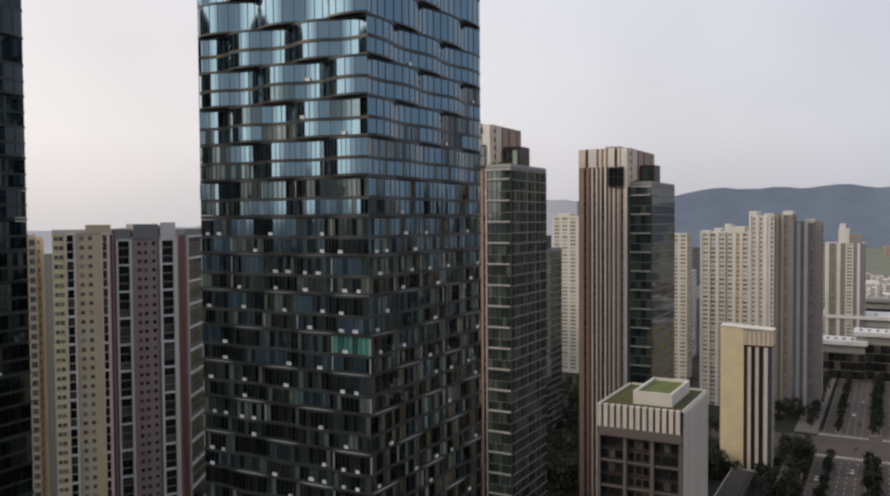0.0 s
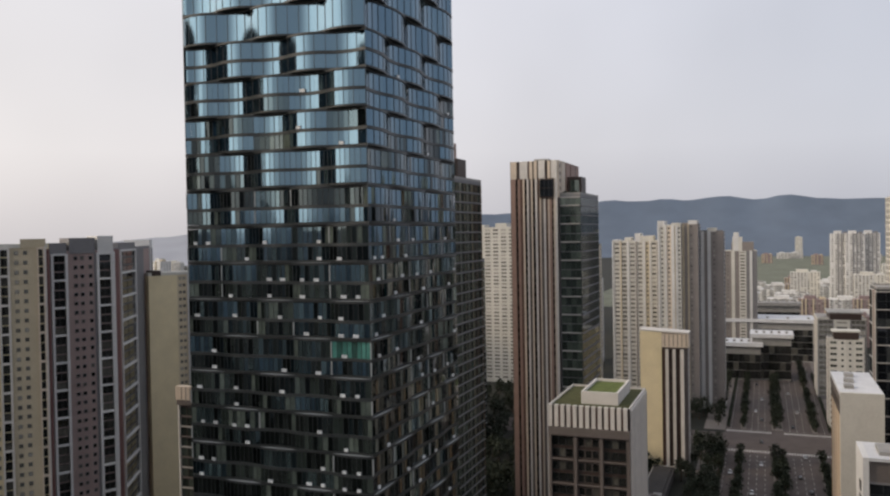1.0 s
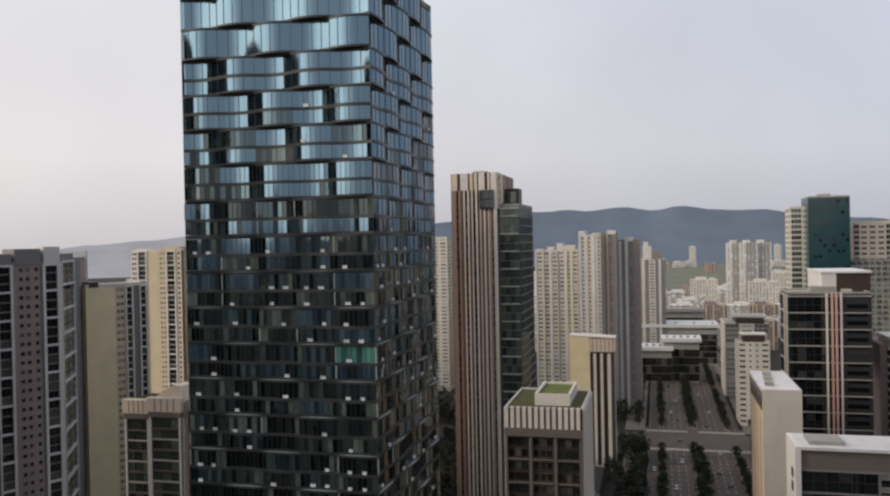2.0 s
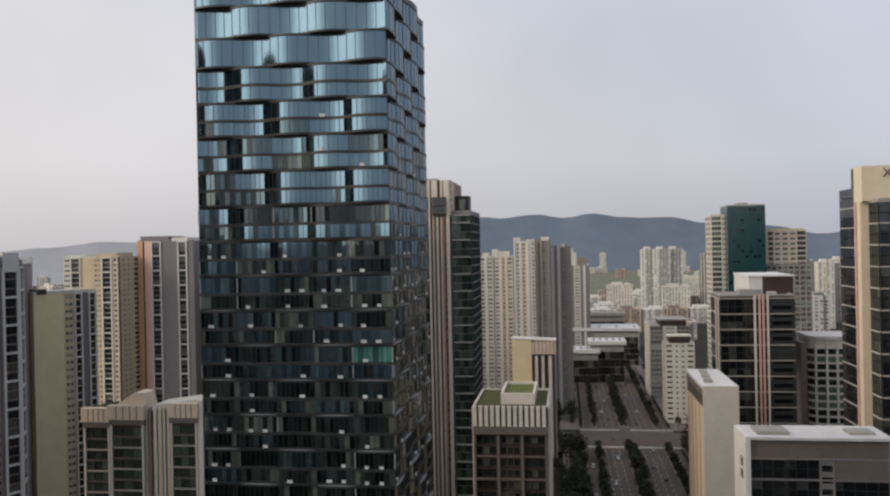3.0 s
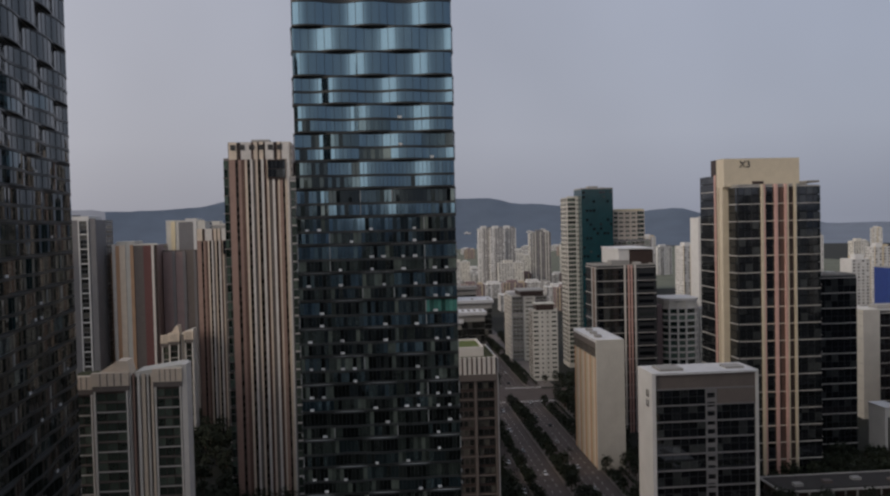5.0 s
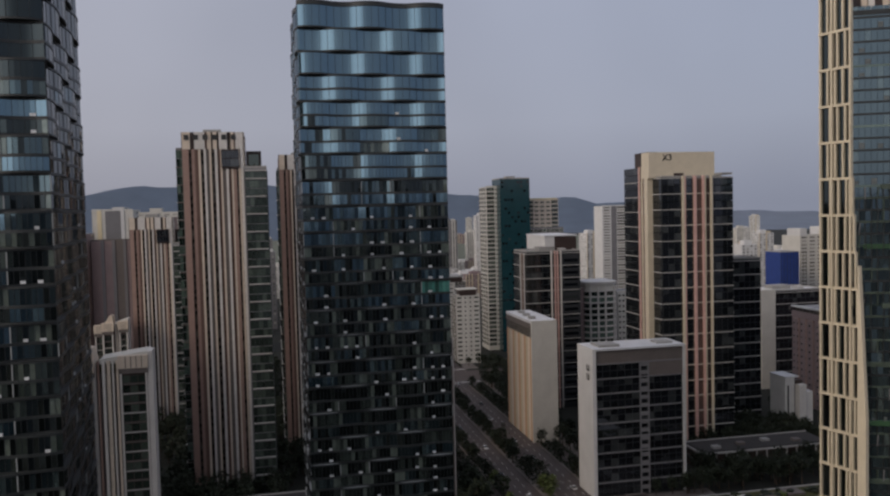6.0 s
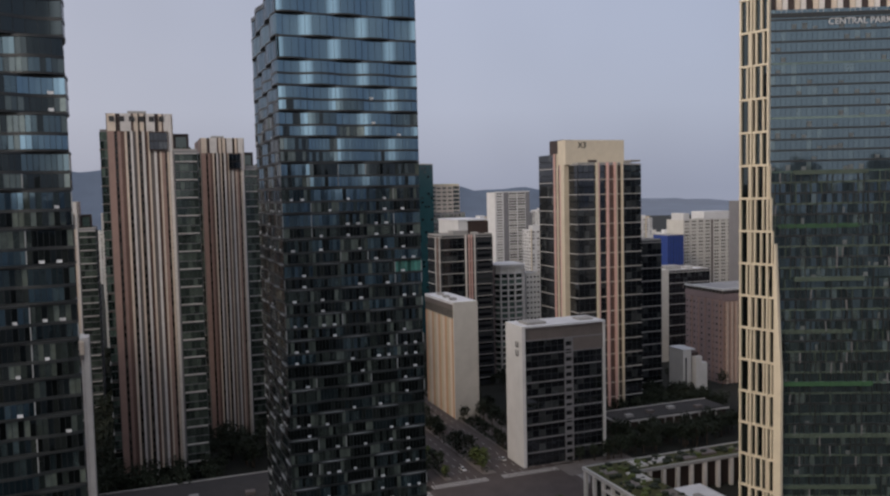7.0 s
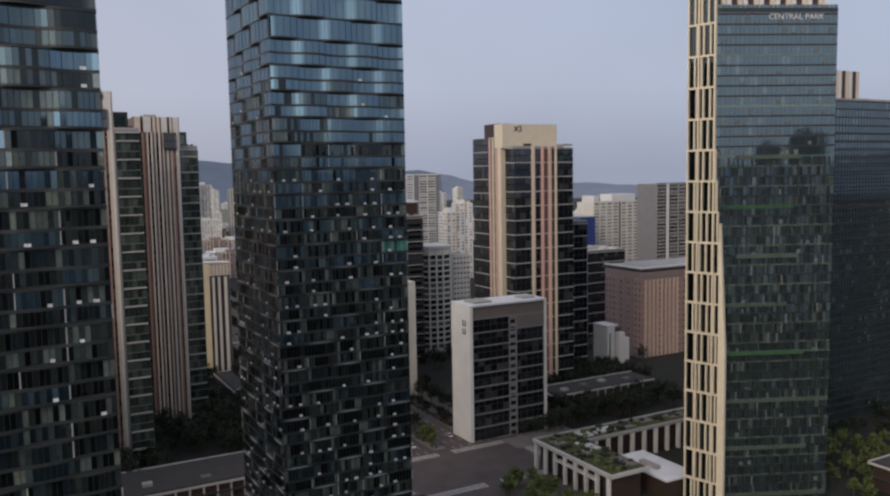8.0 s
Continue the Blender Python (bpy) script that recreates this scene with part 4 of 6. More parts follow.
def gabled_block(x0, x1, y0, y1, top):
    """Three striped bays of different depth under tilted cream roofs."""
    b = Building("apartment_block", (x0 + x1) / 2, (y0 + y1) / 2, "low apartment block with striped bays and tilted cream roof slabs", "apartment block", "low striped blocks")
    w = x1 - x0
    b.s("wall", "taupe").box(x0, x1 - 1.2, y0 + 2, y1 - 0.2, 0, top - 6)
    specs = ((0, .20, 0.6, -1.5), (.24, .50, 0.0, -0.5), (.74, .94, 1.0, 0.2))
    for a, c, dy, dz in specs:
        fc = Face(x0 + w * a, y0 + dy, 0, w * (c - a))
        b.s("bay_wall", "umber").box(x0 + w * a, x0 + w * c, y0 + dy, y0 + 3, 0, top + dz - 4.5)
        zt = top + dz - 7.0
        for k in range(int(zt / 3.5)):
            z = zt - 3.5 * (k + 1)
            for q in range(3):
                b.win(fc, fc.w * (q + .5) / 3, z + 0.5, fc.w / 3 - 0.1, 2.7, "umber", "wing_glass", 0, 0, 0.07)
            b.s("ledge", "ledge" if k % 2 else "taupe").fbox(fc, 0, fc.w, 0, 0.7, z, z + 0.35)
        b.s("bay_post", "white").fbox(fc, -0.5, 0.1, 0, 0.8, 0, zt + 1)
        b.s("bay_post", "white").fbox(fc, fc.w - 0.1, fc.w + 0.5, 0, 0.8, 0, zt + 1)
        b.s("bay_head", "cream").fbox(fc, -1.0, fc.w + 1.0, -1.0, 1.3, zt + 2.4, zt + 7.0)
        b.s("bay_soffit", "taupe").fbox(fc, -0.8, fc.w + 0.8, -1.0, 1.0, zt + 0.6, zt + 2.4)
        for q in range(4):
            b.s("head_groove", "taupe").fbox(fc, fc.w * (q + .8) / 4.5, fc.w * (q + .95) / 4.5, 1.3, 1.36, zt + 2.6, zt + 6.8)
    fc = Face(x0 + w * .5, y0 + 1.5, 0, w * .24)
    for a, c, m in ((.04, .12, "white"), (.18, .24, "pink"), (.34, .44, "white"), (.5, .62, "cream"), (.68, .74, "white"), (.82, .9, "cream")):
        b.s("strip", m).fbox(fc, fc.w * a, fc.w * c, 0, 0.9, 0, top - 1.5)
    fc = Face(x0 + w * .2, y0 + 1.5, 0, w * .04)
    b.s("strip", "white").fbox(fc, 0.2, 0.8, 0, 0.9, 0, top - 2)
    b.s("end_wall", "white").box(x0 + w * .955, x1, y0 + 0.6, y0 + 8, 0, top + 1.4)
    side = faces(x0, x1, y0 + 2, y1)
    clad(b, side["W"], 0, top - 8, 3.5, [("wide", 1, "taupe"), ("pier", .3, "white"), ("wide", 1, "taupe"), ("pier", .3, "white"), ("wide", 1, "taupe")])
    for prof, ya, yb, m in ((((.23, -1.8), (.44, -1.8), (.53, -2.2), (.50, 3.2), (.42, 3.4), (.25, -0.9)), y0 + 1.2, y0 + 8, "cream"),
                            (((.53, -2.6), (.955, -2.6), (.955, 1.1), (.90, 1.0), (.56, -0.9)), y0 + 1.8, y1, "ivory_wall")):
        pts = [(x0 + w * a, top + c) for a, c in prof]
        n = len(pts)
        r = b.s("tilted_roof", m)
        o = len(r.v)
        r.v += [(x, ya, z) for x, z in pts] + [(x, yb, z) for x, z in pts]
        r.f += [[o + k for k in range(n)], [o + n + k for k in reversed(range(n))]]
        r.f += [[o + k, o + n + k, o + n + (k + 1) % n, o + (k + 1) % n] for k in range(n)]
        r.m += [0] * (n + 2)
    b.s("roof", "roof_green").box(x0 + 1, x1 - 2.2, y0 + 3, y1 - 0.5, top - 6, top - 1.8)
    return b


gabled_block(-198.2, -157.3, 212, 225, 69.5).done(160)
gabled_block(-210.5, -193.5, 385, 396, 61.0).done(80)


# ---- offices ----
def slab_office():
    """A broad office slab held in a white frame, with a logo on its end wall."""
    x0, x1, y0, y1, top = 10.6, 51.3, 212.0, 228.6, 61.2
    b = Building("office_slab", (x0 + x1) / 2, (y0 + y1) / 2, "dark glazed office slab inside a white frame", "office building")
    b.s("core", "tower_core").box(x0 + 1.4, x1 - 1, y0 + 1.2, y1 - 1, 0, top - 1.6)
    b.s("end_wall", "white_wall", "broad white end wall").box(x0, x0 + 1.4, y0, y1, 0, top)
    b.s("end_wall", "white_wall", "broad white end wall").box(x1 - 0.9, x1, y0, y1, 0, top)
    b.s("roof", "roof_white").box(x0 + 1.4, x1 - 0.9, y0, y1, top - 0.8, top)
    fc = Face(x0 + 1.4, y0 + 1.2, 0, x1 - x0 - 2.3)
    b.s("top_panel", "taupe").fbox(fc, 0, fc.w, 0, 0.35, top - 6.4, top - 0.8)
    glass_wall(b, fc, 0.5, top - 6.4, 3.05, 3.3, "office_glass")
    b.s("side_panel", "taupe").fbox(fc, fc.w * .615, fc.w, 0, 0.42, top - 12.2, top - 6.6)
    ledges(b, fc, 0, top, 6.1, "grey_wall", 0, None, 0.6, 0.45, top - 6.6)
    for k in range(16):
        b.s("blind_panel", "grey_wall").fbox(fc, fc.w * .51, fc.w * .60, 0, 0.3, 2 + k * 3.4, 3.6 + k * 3.4)
    b.s("centre_pier", "grey_wall").fbox(fc, fc.w * .50, fc.w * .515, 0, 0.5, 0, top - 6.4)
    b.s("centre_pier", "grey_wall").fbox(fc, fc.w * .595, fc.w * .61, 0, 0.5, 0, top - 6.4)
    ef = Face(x1, y0, 90, y1 - y0)
    clad(b, ef, 0, top - 3, 3.5, [("wide", 1, None), ("wide", 1, None)])
    for q in ((x0 + 4, x0 + 13, y0 + 3, y0 + 12, 1.0), (x0 + 30, x0 + 37, y0 + 4, y0 + 10, 0.8)):
        b.s("roof_unit", "concrete").box(*q[:4], top, top + q[4])
    wf = Face(x0, y1, 270, y1 - y0)
    for z, h in ((top - 9.5, 2.6), (top - 13.2, 2.6)):
        b.s("logo_shape", "sign_dark").fbox(wf, 10.2, 12.8, 0, 0.2, z, z + 0.5)
        b.s("logo_shape", "sign_dark").fbox(wf, 10.2, 10.8, 0, 0.2, z + 0.5, z + h)
        b.s("logo_shape", "sign_dark").fbox(wf, 12.2, 12.8, 0, 0.2, z + 0.5, z + h)
    return b.done(60)


slab_office()


def plain_slab():
    x0, x1, y0, y1, top = 12.0, 25.5, 294.5, 339.0, 61.8
    b = Building("office_slab", (x0 + x1) / 2, (y0 + y1) / 2, "pale windowless end of a slim office slab with an ochre flank", "office building")
    b.s("wall", "beige_wall").box(x0 + 0.6, x1 - 0.6, y0 + 1.2, y1, 0, top - 4)
    b.s("end_wall", "ivory_wall", "plain pale end wall").box(x0, x1, y0, y0 + 1.2, 0, top)
    b.s("roof", "roof_white").box(x0, x1, y0 + 1.2, y1, top - 1.4, top)
    wf = Face(x0 + 0.6, y1, 270, y1 - y0 - 1.2)
    # the flank's warm light is put into its ochre panel colours
    for k in range(13):
        b.s("flank_panel", ("orange", "beige_wall", "cream")[k % 3]).fbox(wf, wf.w * k / 13 + 0.05, wf.w * (k + 1) / 13 - 0.05, 0, 0.25, 0, top - 9)
    b.s("top_window", "flat_glass").fbox(wf, 0, wf.w, 0, 0.15, top - 8.6, top - 4.2)
    for k in range(18):
        b.s("top_post", "taupe").fbox(wf, wf.w * k / 18, wf.w * k / 18 + 0.3, 0, 0.35, top - 9, top - 4)
    b.s("eave", "taupe").fbox(wf, 0, wf.w, 0, 0.6, top - 4.2, top - 1.4)
    ef = Face(x1 - 0.6, y0 + 1.2, 90, y1 - y0 - 1.2)
    clad(b, ef, 0, top - 4, 3.6, [("wide", 1, "grey_wall")] * 8)
    for k in range(3):
        b.s("roof_unit", "concrete").box(x0 + 2 + k, x0 + 5 + k, y0 + 8 + 12 * k, y0 + 12 + 12 * k, top, top + 1.2)
    return b.done(60)


plain_slab()


def finned_tower():
    """The tall office tower with a cream crown and pairs of coloured fins."""
    x0, x1, y0, y1, top = 66.0, 101.0, 257.0, 300.0, 132.3
    bay = 64.5
    b = Building("office_tower", (x0 + x1) / 2, (y0 + y1) / 2, "dark glazed tower with cream crown and red and cream upright fins", "tower")
    b.s("core", "tower_core").box(x0 + 0.3, x1 - 0.3, y0 + 0.3, y1, 0, top - 1)
    b.s("core", "tower_core").box(bay + 0.3, x0 + 0.3, y0 + 0.3, y0 + 9.6, 0, top - 1)
    b.s("crown", "pale_cream", "tall plain cream crown wall").box(61.3, 95.4, y0 + 6.2, y0 + 14, top - 1.0, 143.5)
    b.s("crown", "pale_cream", "tall plain cream crown wall").box(61.3, 64.4, y0 + 8.0, y0 + 11.4, 0, top - 1.0)
    b.s("crown", "pale_cream", "tall plain cream crown wall").box(64.4, x0 + 0.3, y0 + 9.6, y0 + 11.4, 0, top - 1.0)
    b.s("crown_eave", "umber").box(74.0, 79.0, y0 + 5.9, y0 + 6.2, top - 0.2, top + 1.2)
    b.s("crown_box", "umber").box(x0 + 0.35, x0 + 6, y0 + 18, y0 + 32, 131, 144.4)
    s_f = Face(bay, y0, 0, x1 - bay)
    glass_wall(b, s_f, 0, top - 1.6, 3.68, 3.0, "office_glass", d=0.3)
    ledges(b, s_f, 0, top, 7.36, "ledge", 0, None, 0.65, 0.4, top - 1.6)
    r_f = Face(bay, y0 + 8.0, 270, 8.0)
    glass_wall(b, r_f, 0, top - 1.6, 3.68, 2.0, "office_glass", d=0.3)
    ledges(b, r_f, 0, top, 7.36, "ledge", 0, None, 0.65, 0.4, top - 1.6)
    for x, m, w in ((74.5, "pale_cream", 1.0), (75.7, "rose", 0.5), (80.4, "rose", 1.3), (84.9, "rose", 0.8), (86.0, "pale_cream", 0.5), (89.0, "pale_cream", 1.0)):
        b.s("fin", m).fbox(s_f, x - bay, x - bay + w, 0, 1.3, 0, top - 0.4)
    for k in range(int(top / 7.36)):
        b.s("fin_tie", "cream").fbox(s_f, 74.5 - bay, 90.0 - bay, 0.3, 0.9, top - 1.6 - 7.36 * (k + 1), top - 1.3 - 7.36 * (k + 1))
    b.s("fin_back", "brown").fbox(s_f, 81.6 - bay, 85.0 - bay, 0, 0.34, 0, top - 1)
    b.s("fin_back", "umber").fbox(s_f, 86.4 - bay, 89.1 - bay, 0, 0.34, 0, top - 1)
    w_f = Face(x0, y1, 270, 31.6)
    glass_wall(b, w_f, 0, 137.2, 3.68, 2.2, "office_glass", 0, 16, 0.25)
    for a, m in ((17.0, "rose"), (20.2, "pale_cream"), (23.4, "rose"), (26.6, "pale_cream")):
        b.s("fin", m).fbox(w_f, a, a + 1.1, 0, 0.8, 0, 137.4)
    b.s("flank", "taupe").fbox(w_f, 16, w_f.w, 0, 0.2, 0, 137.2)
    b.s("flank_back", "umber").box(x0 + 0.3, x0 + 8, y0 + 14, y1 - 0.2, top - 1, 137.2)
    ledges(b, w_f, 0, 137, 7.36, "ledge", 0, None, 0.5, 0.35)
    e_f = Face(x1, y0, 90, y1 - y0)
    glass_wall(b, e_f, 0, top - 1.6, 3.68, 2.4, "office_glass")
    ledges(b, e_f, 0, top, 7.36, "ledge", 0, None, 0.6, 0.4)
    roof_top(b, x0 + 29.6, x1, y0, y1, top, plant=False)
    roof_top(b, bay, x0 + 29.4, y0, y0 + 5.8, top - 1.0, plant=False, curb=0.7)
    root = b.done(0)
    # the crown's sign
    cu = bpy.data.curves.new("sign_text", "FONT")
    cu.body, cu.size, cu.extrude = "X3", 4.2, 0.12
    ob = new("crown_sign", cu)
    ob.data.materials.append(M["sign_dark"])
    dg = bpy.context.evaluated_depsgraph_get()
    me = bpy.data.meshes.new_from_object(ob.evaluated_get(dg))
    bpy.data.objects.remove(ob)
    sg = new("crown_sign", me)
    sg.parent = root
    bx, by, bz = BASE[root.name]
    sg.matrix_basis = pose(x0 + 2.2 - bx, y0 + 6.1 - by, 139.6, 90, 0, 0)
    tagged(sg, "dark raised letters")
    return root


finned_tower()


def ledged_office(name, x0, x1, y0, y1, top, label, glass="office_glass", fins=(), white_end=False, step=7.25, wall="tower_core", ledge="ledge", group="glazed offices"):
    b = Building(name, (x0 + x1) / 2, (y0 + y1) / 2, label, "office building", group)
    b.s("core", wall).box(x0, x1, y0, y1, 0, top)
    f = faces(x0, x1, y0, y1)
    for side in "SWE":
        glass_wall(b, f[side], 0.5, top - 1.2, step / 2, 3.2, glass)
        ledges(b, f[side], 0, top, step, ledge, 0, None, 0.5, 0.4, top - 1.2)
    for a, m in fins:
        b.s("fin", m).fbox(f["S"], f["S"].w * a, f["S"].w * a + 0.8, 0, 1.0, 0, top + 0.4)
    if white_end:
        b.s("end_wall", "ivory_wall").box(x0 - 0.4, x0 + 9.5, y0 - 0.7, y1, 0, top + 1.3)
    roof_top(b, x0, x1, y0, y1, top, "roof_white" if white_end else "roof")
    return b


b = ledged_office("office_tower", 31.0, 64.0, 360.0, 384.0, 92.6, "dark glazed office tower with pink fins and pale roof box",
                  fins=((.45, "white"), (.515, "rose"), (.565, "rose"), (.625, "white")))
b.s("roof_box", "white_wall", "pale roof box").box(46.4, 52.5, 371, 405.8, 92.6, 101.2)
b.s("roof_box_side", "umber").box(52.5, 66.4, 371, 405.8, 60, 100.6)
b.s("box_roof", "roof_white").box(46.0, 66.9, 370.6, 406, 101.2, 102.0)
sf = Face(31.0, 360, 0, 33)
b.s("fin_back", "tower_core").fbox(sf, 33 * .66, 33, 0, 0.3, 0, 91)
for k in range(24):
    b.s("blind_panel", "office_glass").fbox(sf, 33 * .70, 33 * .96, 0.3, 0.36, 3 + k * 3.62, 4.9 + k * 3.62)
wf = Face(31.0, 384, 270, 24)
b.s("flank", "tower_core").fbox(wf, 12.5, 23.5, 0, 0.3, 0, 91)
for k in range(3):
    b.s("fin", ("white", "pink")[k % 2]).fbox(wf, 14 + 3.4 * k, 14.7 + 3.4 * k, 0, 0.8, 0, 92)
b.done(0)
ledged_office("office_tower", 101.2, 138.5, 292, 312, 89.0, "dark blue glazed office wing", fins=((.0, "white"),)).done(0)
ledged_office("office_building", 188.0, 232.0, 366, 392, 61.8, "dark office building with a white end wall", white_end=True).done(0)


def brown_office():
    x0, x1, y0, y1, top = 186.0, 262.0, 297.0, 332.0, 57.6
    b = Building("office_building", (x0 + x1) / 2, (y0 + y1) / 2, "mauve-brown office building with upright orange bars", "office building")
    b.s("wall", "mauve_wall").box(x0, x1, y0, y1, 0, top - 7)
    b.s("attic", "rosewood").box(x0 - 0.5, x1, y0 - 0.5, y1, top - 7, top - 3.2)
    b.s("attic_window", "flat_glass").box(x0 + 1.2, x1, y0 + 1.2, y1 - 1, top - 3.2, top - 1.0)
    for k in range(13):
        b.s("top_post", "taupe").box(x0 - 0.3, x0 + 0.3, y0 + k * 3.1, y0 + k * 3.1 + 0.5, top - 3.2, top - 1.0)
    b.s("roof", "roof").box(x0 + 1, x1, y0 + 1, y1 - 0.7, top - 1.0, top - 0.5)
    b.s("roof_edge", "white_wall").box(x0 - 0.8, x0 + 1, y0 - 0.8, y1 + 0.3, top - 1.0, top)
    b.s("roof_edge", "white_wall").box(x0 + 1, x1, y0 - 0.8, y0 + 1, top - 1.0, top)
    f = faces(x0, x1, y0, y1)
    for k in range(9):
        b.s("bar", "salmon").fbox(f["S"], 2 + k * 3.4, 3.1 + k * 3.4, 0, 0.9, 0, top - 8)
        b.s("bar_cap", "cream").fbox(f["S"], 3.1 + k * 3.4, 3.5 + k * 3.4, 0, 0.9, 0, top - 8)
    for k in range(5):
        b.s("bar", "pink").fbox(f["W"], 6 + 6.5 * k, 6.8 + 6.5 * k, 0, 0.6, 0, top - 7)
    clad(b, f["W"], 0, top - 8, 3.8, [("single", 1, "rosewood")] * 10)
    clad(b, f["S"], 0, top - 8, 3.8, [("single", 1, "pink")] * 18)
    ledges(b, f["S"], top - 9, top, 2.0, "taupe", d=0.4, h=0.3)
    return b.done(160)


brown_office()


# ---- the gold and glass tower ----
def gold_tower():
    pc, pg, pr = (49.1, 110.8), (46.3, 120.2), (87.5, 93.5)
    b = Building("gold_glass_tower", 68, 115, "tall blue-green glass tower with a gilded lattice along its narrow end", "tower")
    top = 171.5
    plan = [pc, pr, (101, 121), (76, 146), pg]
    cx = sum(p[0] for p in plan) / 5
    cy = sum(p[1] for p in plan) / 5
    b.s("core", "tower_core").prism([(cx + (x - cx) * .985, cy + (y - cy) * .985) for x, y in plan], 0, top - 0.5)
    ang = math.degrees(math.atan2(pr[1] - pc[1], pr[0] - pc[0]))
    g = Face(pc[0], pc[1], ang, math.dist(pc, pr))
    rng = random.Random(8)
    # glass front, floor by floor, the panes swinging in and out
    sh = b.s("glazing", "navy_glass")
    z, k = 0.0, 0
    while z < top - 1:
        h = 3.4
        sway = 0.35 * math.sin(k * 0.55)
        for i in range(26):
            u, v = g.w * i / 26, g.w * (i + 1) / 26
            d = 0.25 + (0.2 * math.sin(i * 1.9 + k * 0.7) if z < 118 else 0)
            a, c = g.at(u + .04, d), g.at(v - .04, d + (0.14 * math.sin(i * 2.3 + k) if z < 118 else 0))
            sh.quad((*a, z + .55), (*c, z + .55), (*c, z + h - .05), (*a, z + h - .05))
            r = rng.random()
            if z < 122 and r < .62:
                lean = rng.uniform(-.3, .3)
                p0, p1, q0, q1 = g.at(u - .10, .72), g.at(u + .10, .72), g.at(u + .10, 0), g.at(u - .10, 0)
                w0, w1, e0, e1 = g.at(u - .10 + lean, .72), g.at(u + .10 + lean, .72), g.at(u + .10 + lean, 0), g.at(u - .10 + lean, 0)
                b.s("upright", "tower_band" if r < .50 else "concrete_green" if r < .58 else "grey_wall").hexa([(*p0, z), (*p1, z), (*q0, z), (*q1, z), (*w0, z + h), (*w1, z + h), (*e0, z + h), (*e1, z + h)])
            elif rng.random() < (.16 if z > 122 else .10):
                b.s("blind", "blind").fbox(g, u + .1, v - .1, d, d + .06, z + .7, z + rng.uniform(1.3, 2.6))
        band = k % 5 == 1
        b.s("spandrel", "green_glass" if band else "concrete_green" if z < 124 and k % 2 else "tower_band").fbox(g, 0, g.w, 0, 0.34, z - .05, z + .55)
        if band and z < 130:
            u0, u1 = g.w * rng.uniform(0, .25), g.w * rng.uniform(.55, 1.0)
            b.s("garden_band", "garden_green" if k in (16, 31) else "concrete_green").fbox(g, u0, u1, 0, 0.8 + sway, z - .7, z + .7)
        z += h
        k += 1
    e = Face(pr[0], pr[1], math.degrees(math.atan2(121 - pr[1], 101 - pr[0])), math.dist(pr, (101, 121)))
    sh2 = b.s("glazing", "navy_glass")
    for k in range(int(top / 3.4)):
        for i in range(12):
            a, c = e.at(e.w * i / 12 + .05, .2), e.at(e.w * (i + 1) / 12 - .05, .2)
            sh2.quad((*a, k * 3.4 + .5), (*c, k * 3.4 + .5), (*c, k * 3.4 + 3.3), (*a, k * 3.4 + 3.3))
    # gilded lattice on the end
    ga = math.degrees(math.atan2(pc[1] - pg[1], pc[0] - pg[0]))
    gf = Face(pg[0], pg[1], ga, math.dist(pg, pc))
    rows = 17
    rh = 10.6
    full = 178.0
    for r in range(rows):
        zt = full - r * rh
        widen = max(0.0, min(3.2, (134 - zt) * 0.05))
        wtot = gf.w + widen
        b.s("lattice_beam", "gold").fbox(gf, -0.4, wtot, 0.1, 1.05, zt - 0.35, zt + 0.35)
        n = 4 if widen < 1 else 5
        for i in range(n + 1):
            sft = 0.5 * (r % 2)
            u = min(wtot, max(0, wtot * (i + (sft if 0 < i < n else 0) * .6) / n))
            b.s("lattice_post", "gold").fbox(gf, u - 0.27, u + 0.27, 0.1, 0.95, zt - rh, zt)
        for i in range(n):
            a, c = gf.at(wtot * i / n + .25, .12), gf.at(wtot * (i + 1) / n - .25, .12)
            b.s("lattice_glass", "open_sash").quad((*a, zt - rh + .4), (*c, zt - rh + .4), (*c, zt - .4), (*a, zt - .4))
    b.s("lattice_wall", "umber").fbox(gf, 0, gf.w, -2, 0.05, 0, full)
    for u in (gf.w * .4, gf.w):
        b.s("gold_pillar", "gold").fbox(gf, u - .3, u + .3, 0.1, 1.2, 0, full)
    # the blade that widens downwards
    bl = b.s("gold_blade", "gold")
    steps = 16
    for i in range(steps + 1):
        z, wa = 100 - i * 6.25, 0.25 + 2.2 * min(1, i / 7)
        bl.v += [(*gf.at(gf.w + 2.4 + q, d), z) for q, d in ((0, 1.3), (wa, 1.0), (wa, -.3), (0, -.3))]
        if i:
            a = 4 * i
            bl.f += [[a + k, a + (k + 1) % 4, a - 4 + (k + 1) % 4, a - 4 + k] for k in range(4)]
    bl.f.append([0, 1, 2, 3])
    bl.m += [0] * len(bl.f)
    # crown screen of pale fins
    for i in range(22):
        u = g.w * i / 22
        b.s("crown_fin", ("white", "umber", "cream")[i % 3]).fbox(g, u, u + g.w / 26, -6, -5.4, top, top + 12)
    b.s("crown_wall", "taupe").fbox(g, 0, g.w * .96, -7, -6, top, top + 11)
    b.s("parapet", "tower_band").fbox(g, 0, g.w, -.4, .35, top - 0.6, top + 0.8)
    root = b.done(0)
    cu = bpy.data.curves.new("sign_text", "FONT")
    cu.body, cu.size, cu.extrude = "CENTRAL PARK", 2.75, 0.12
    ob = new("roof_sign", cu)
    ob.data.materials.append(M["sign"])
    me = bpy.data.meshes.new_from_object(ob.evaluated_get(bpy.context.evaluated_depsgraph_get()))
    bpy.data.objects.remove(ob)
    sg = new("roof_sign", me)
    sg.parent = root
    bx, by, bz = BASE[root.name]
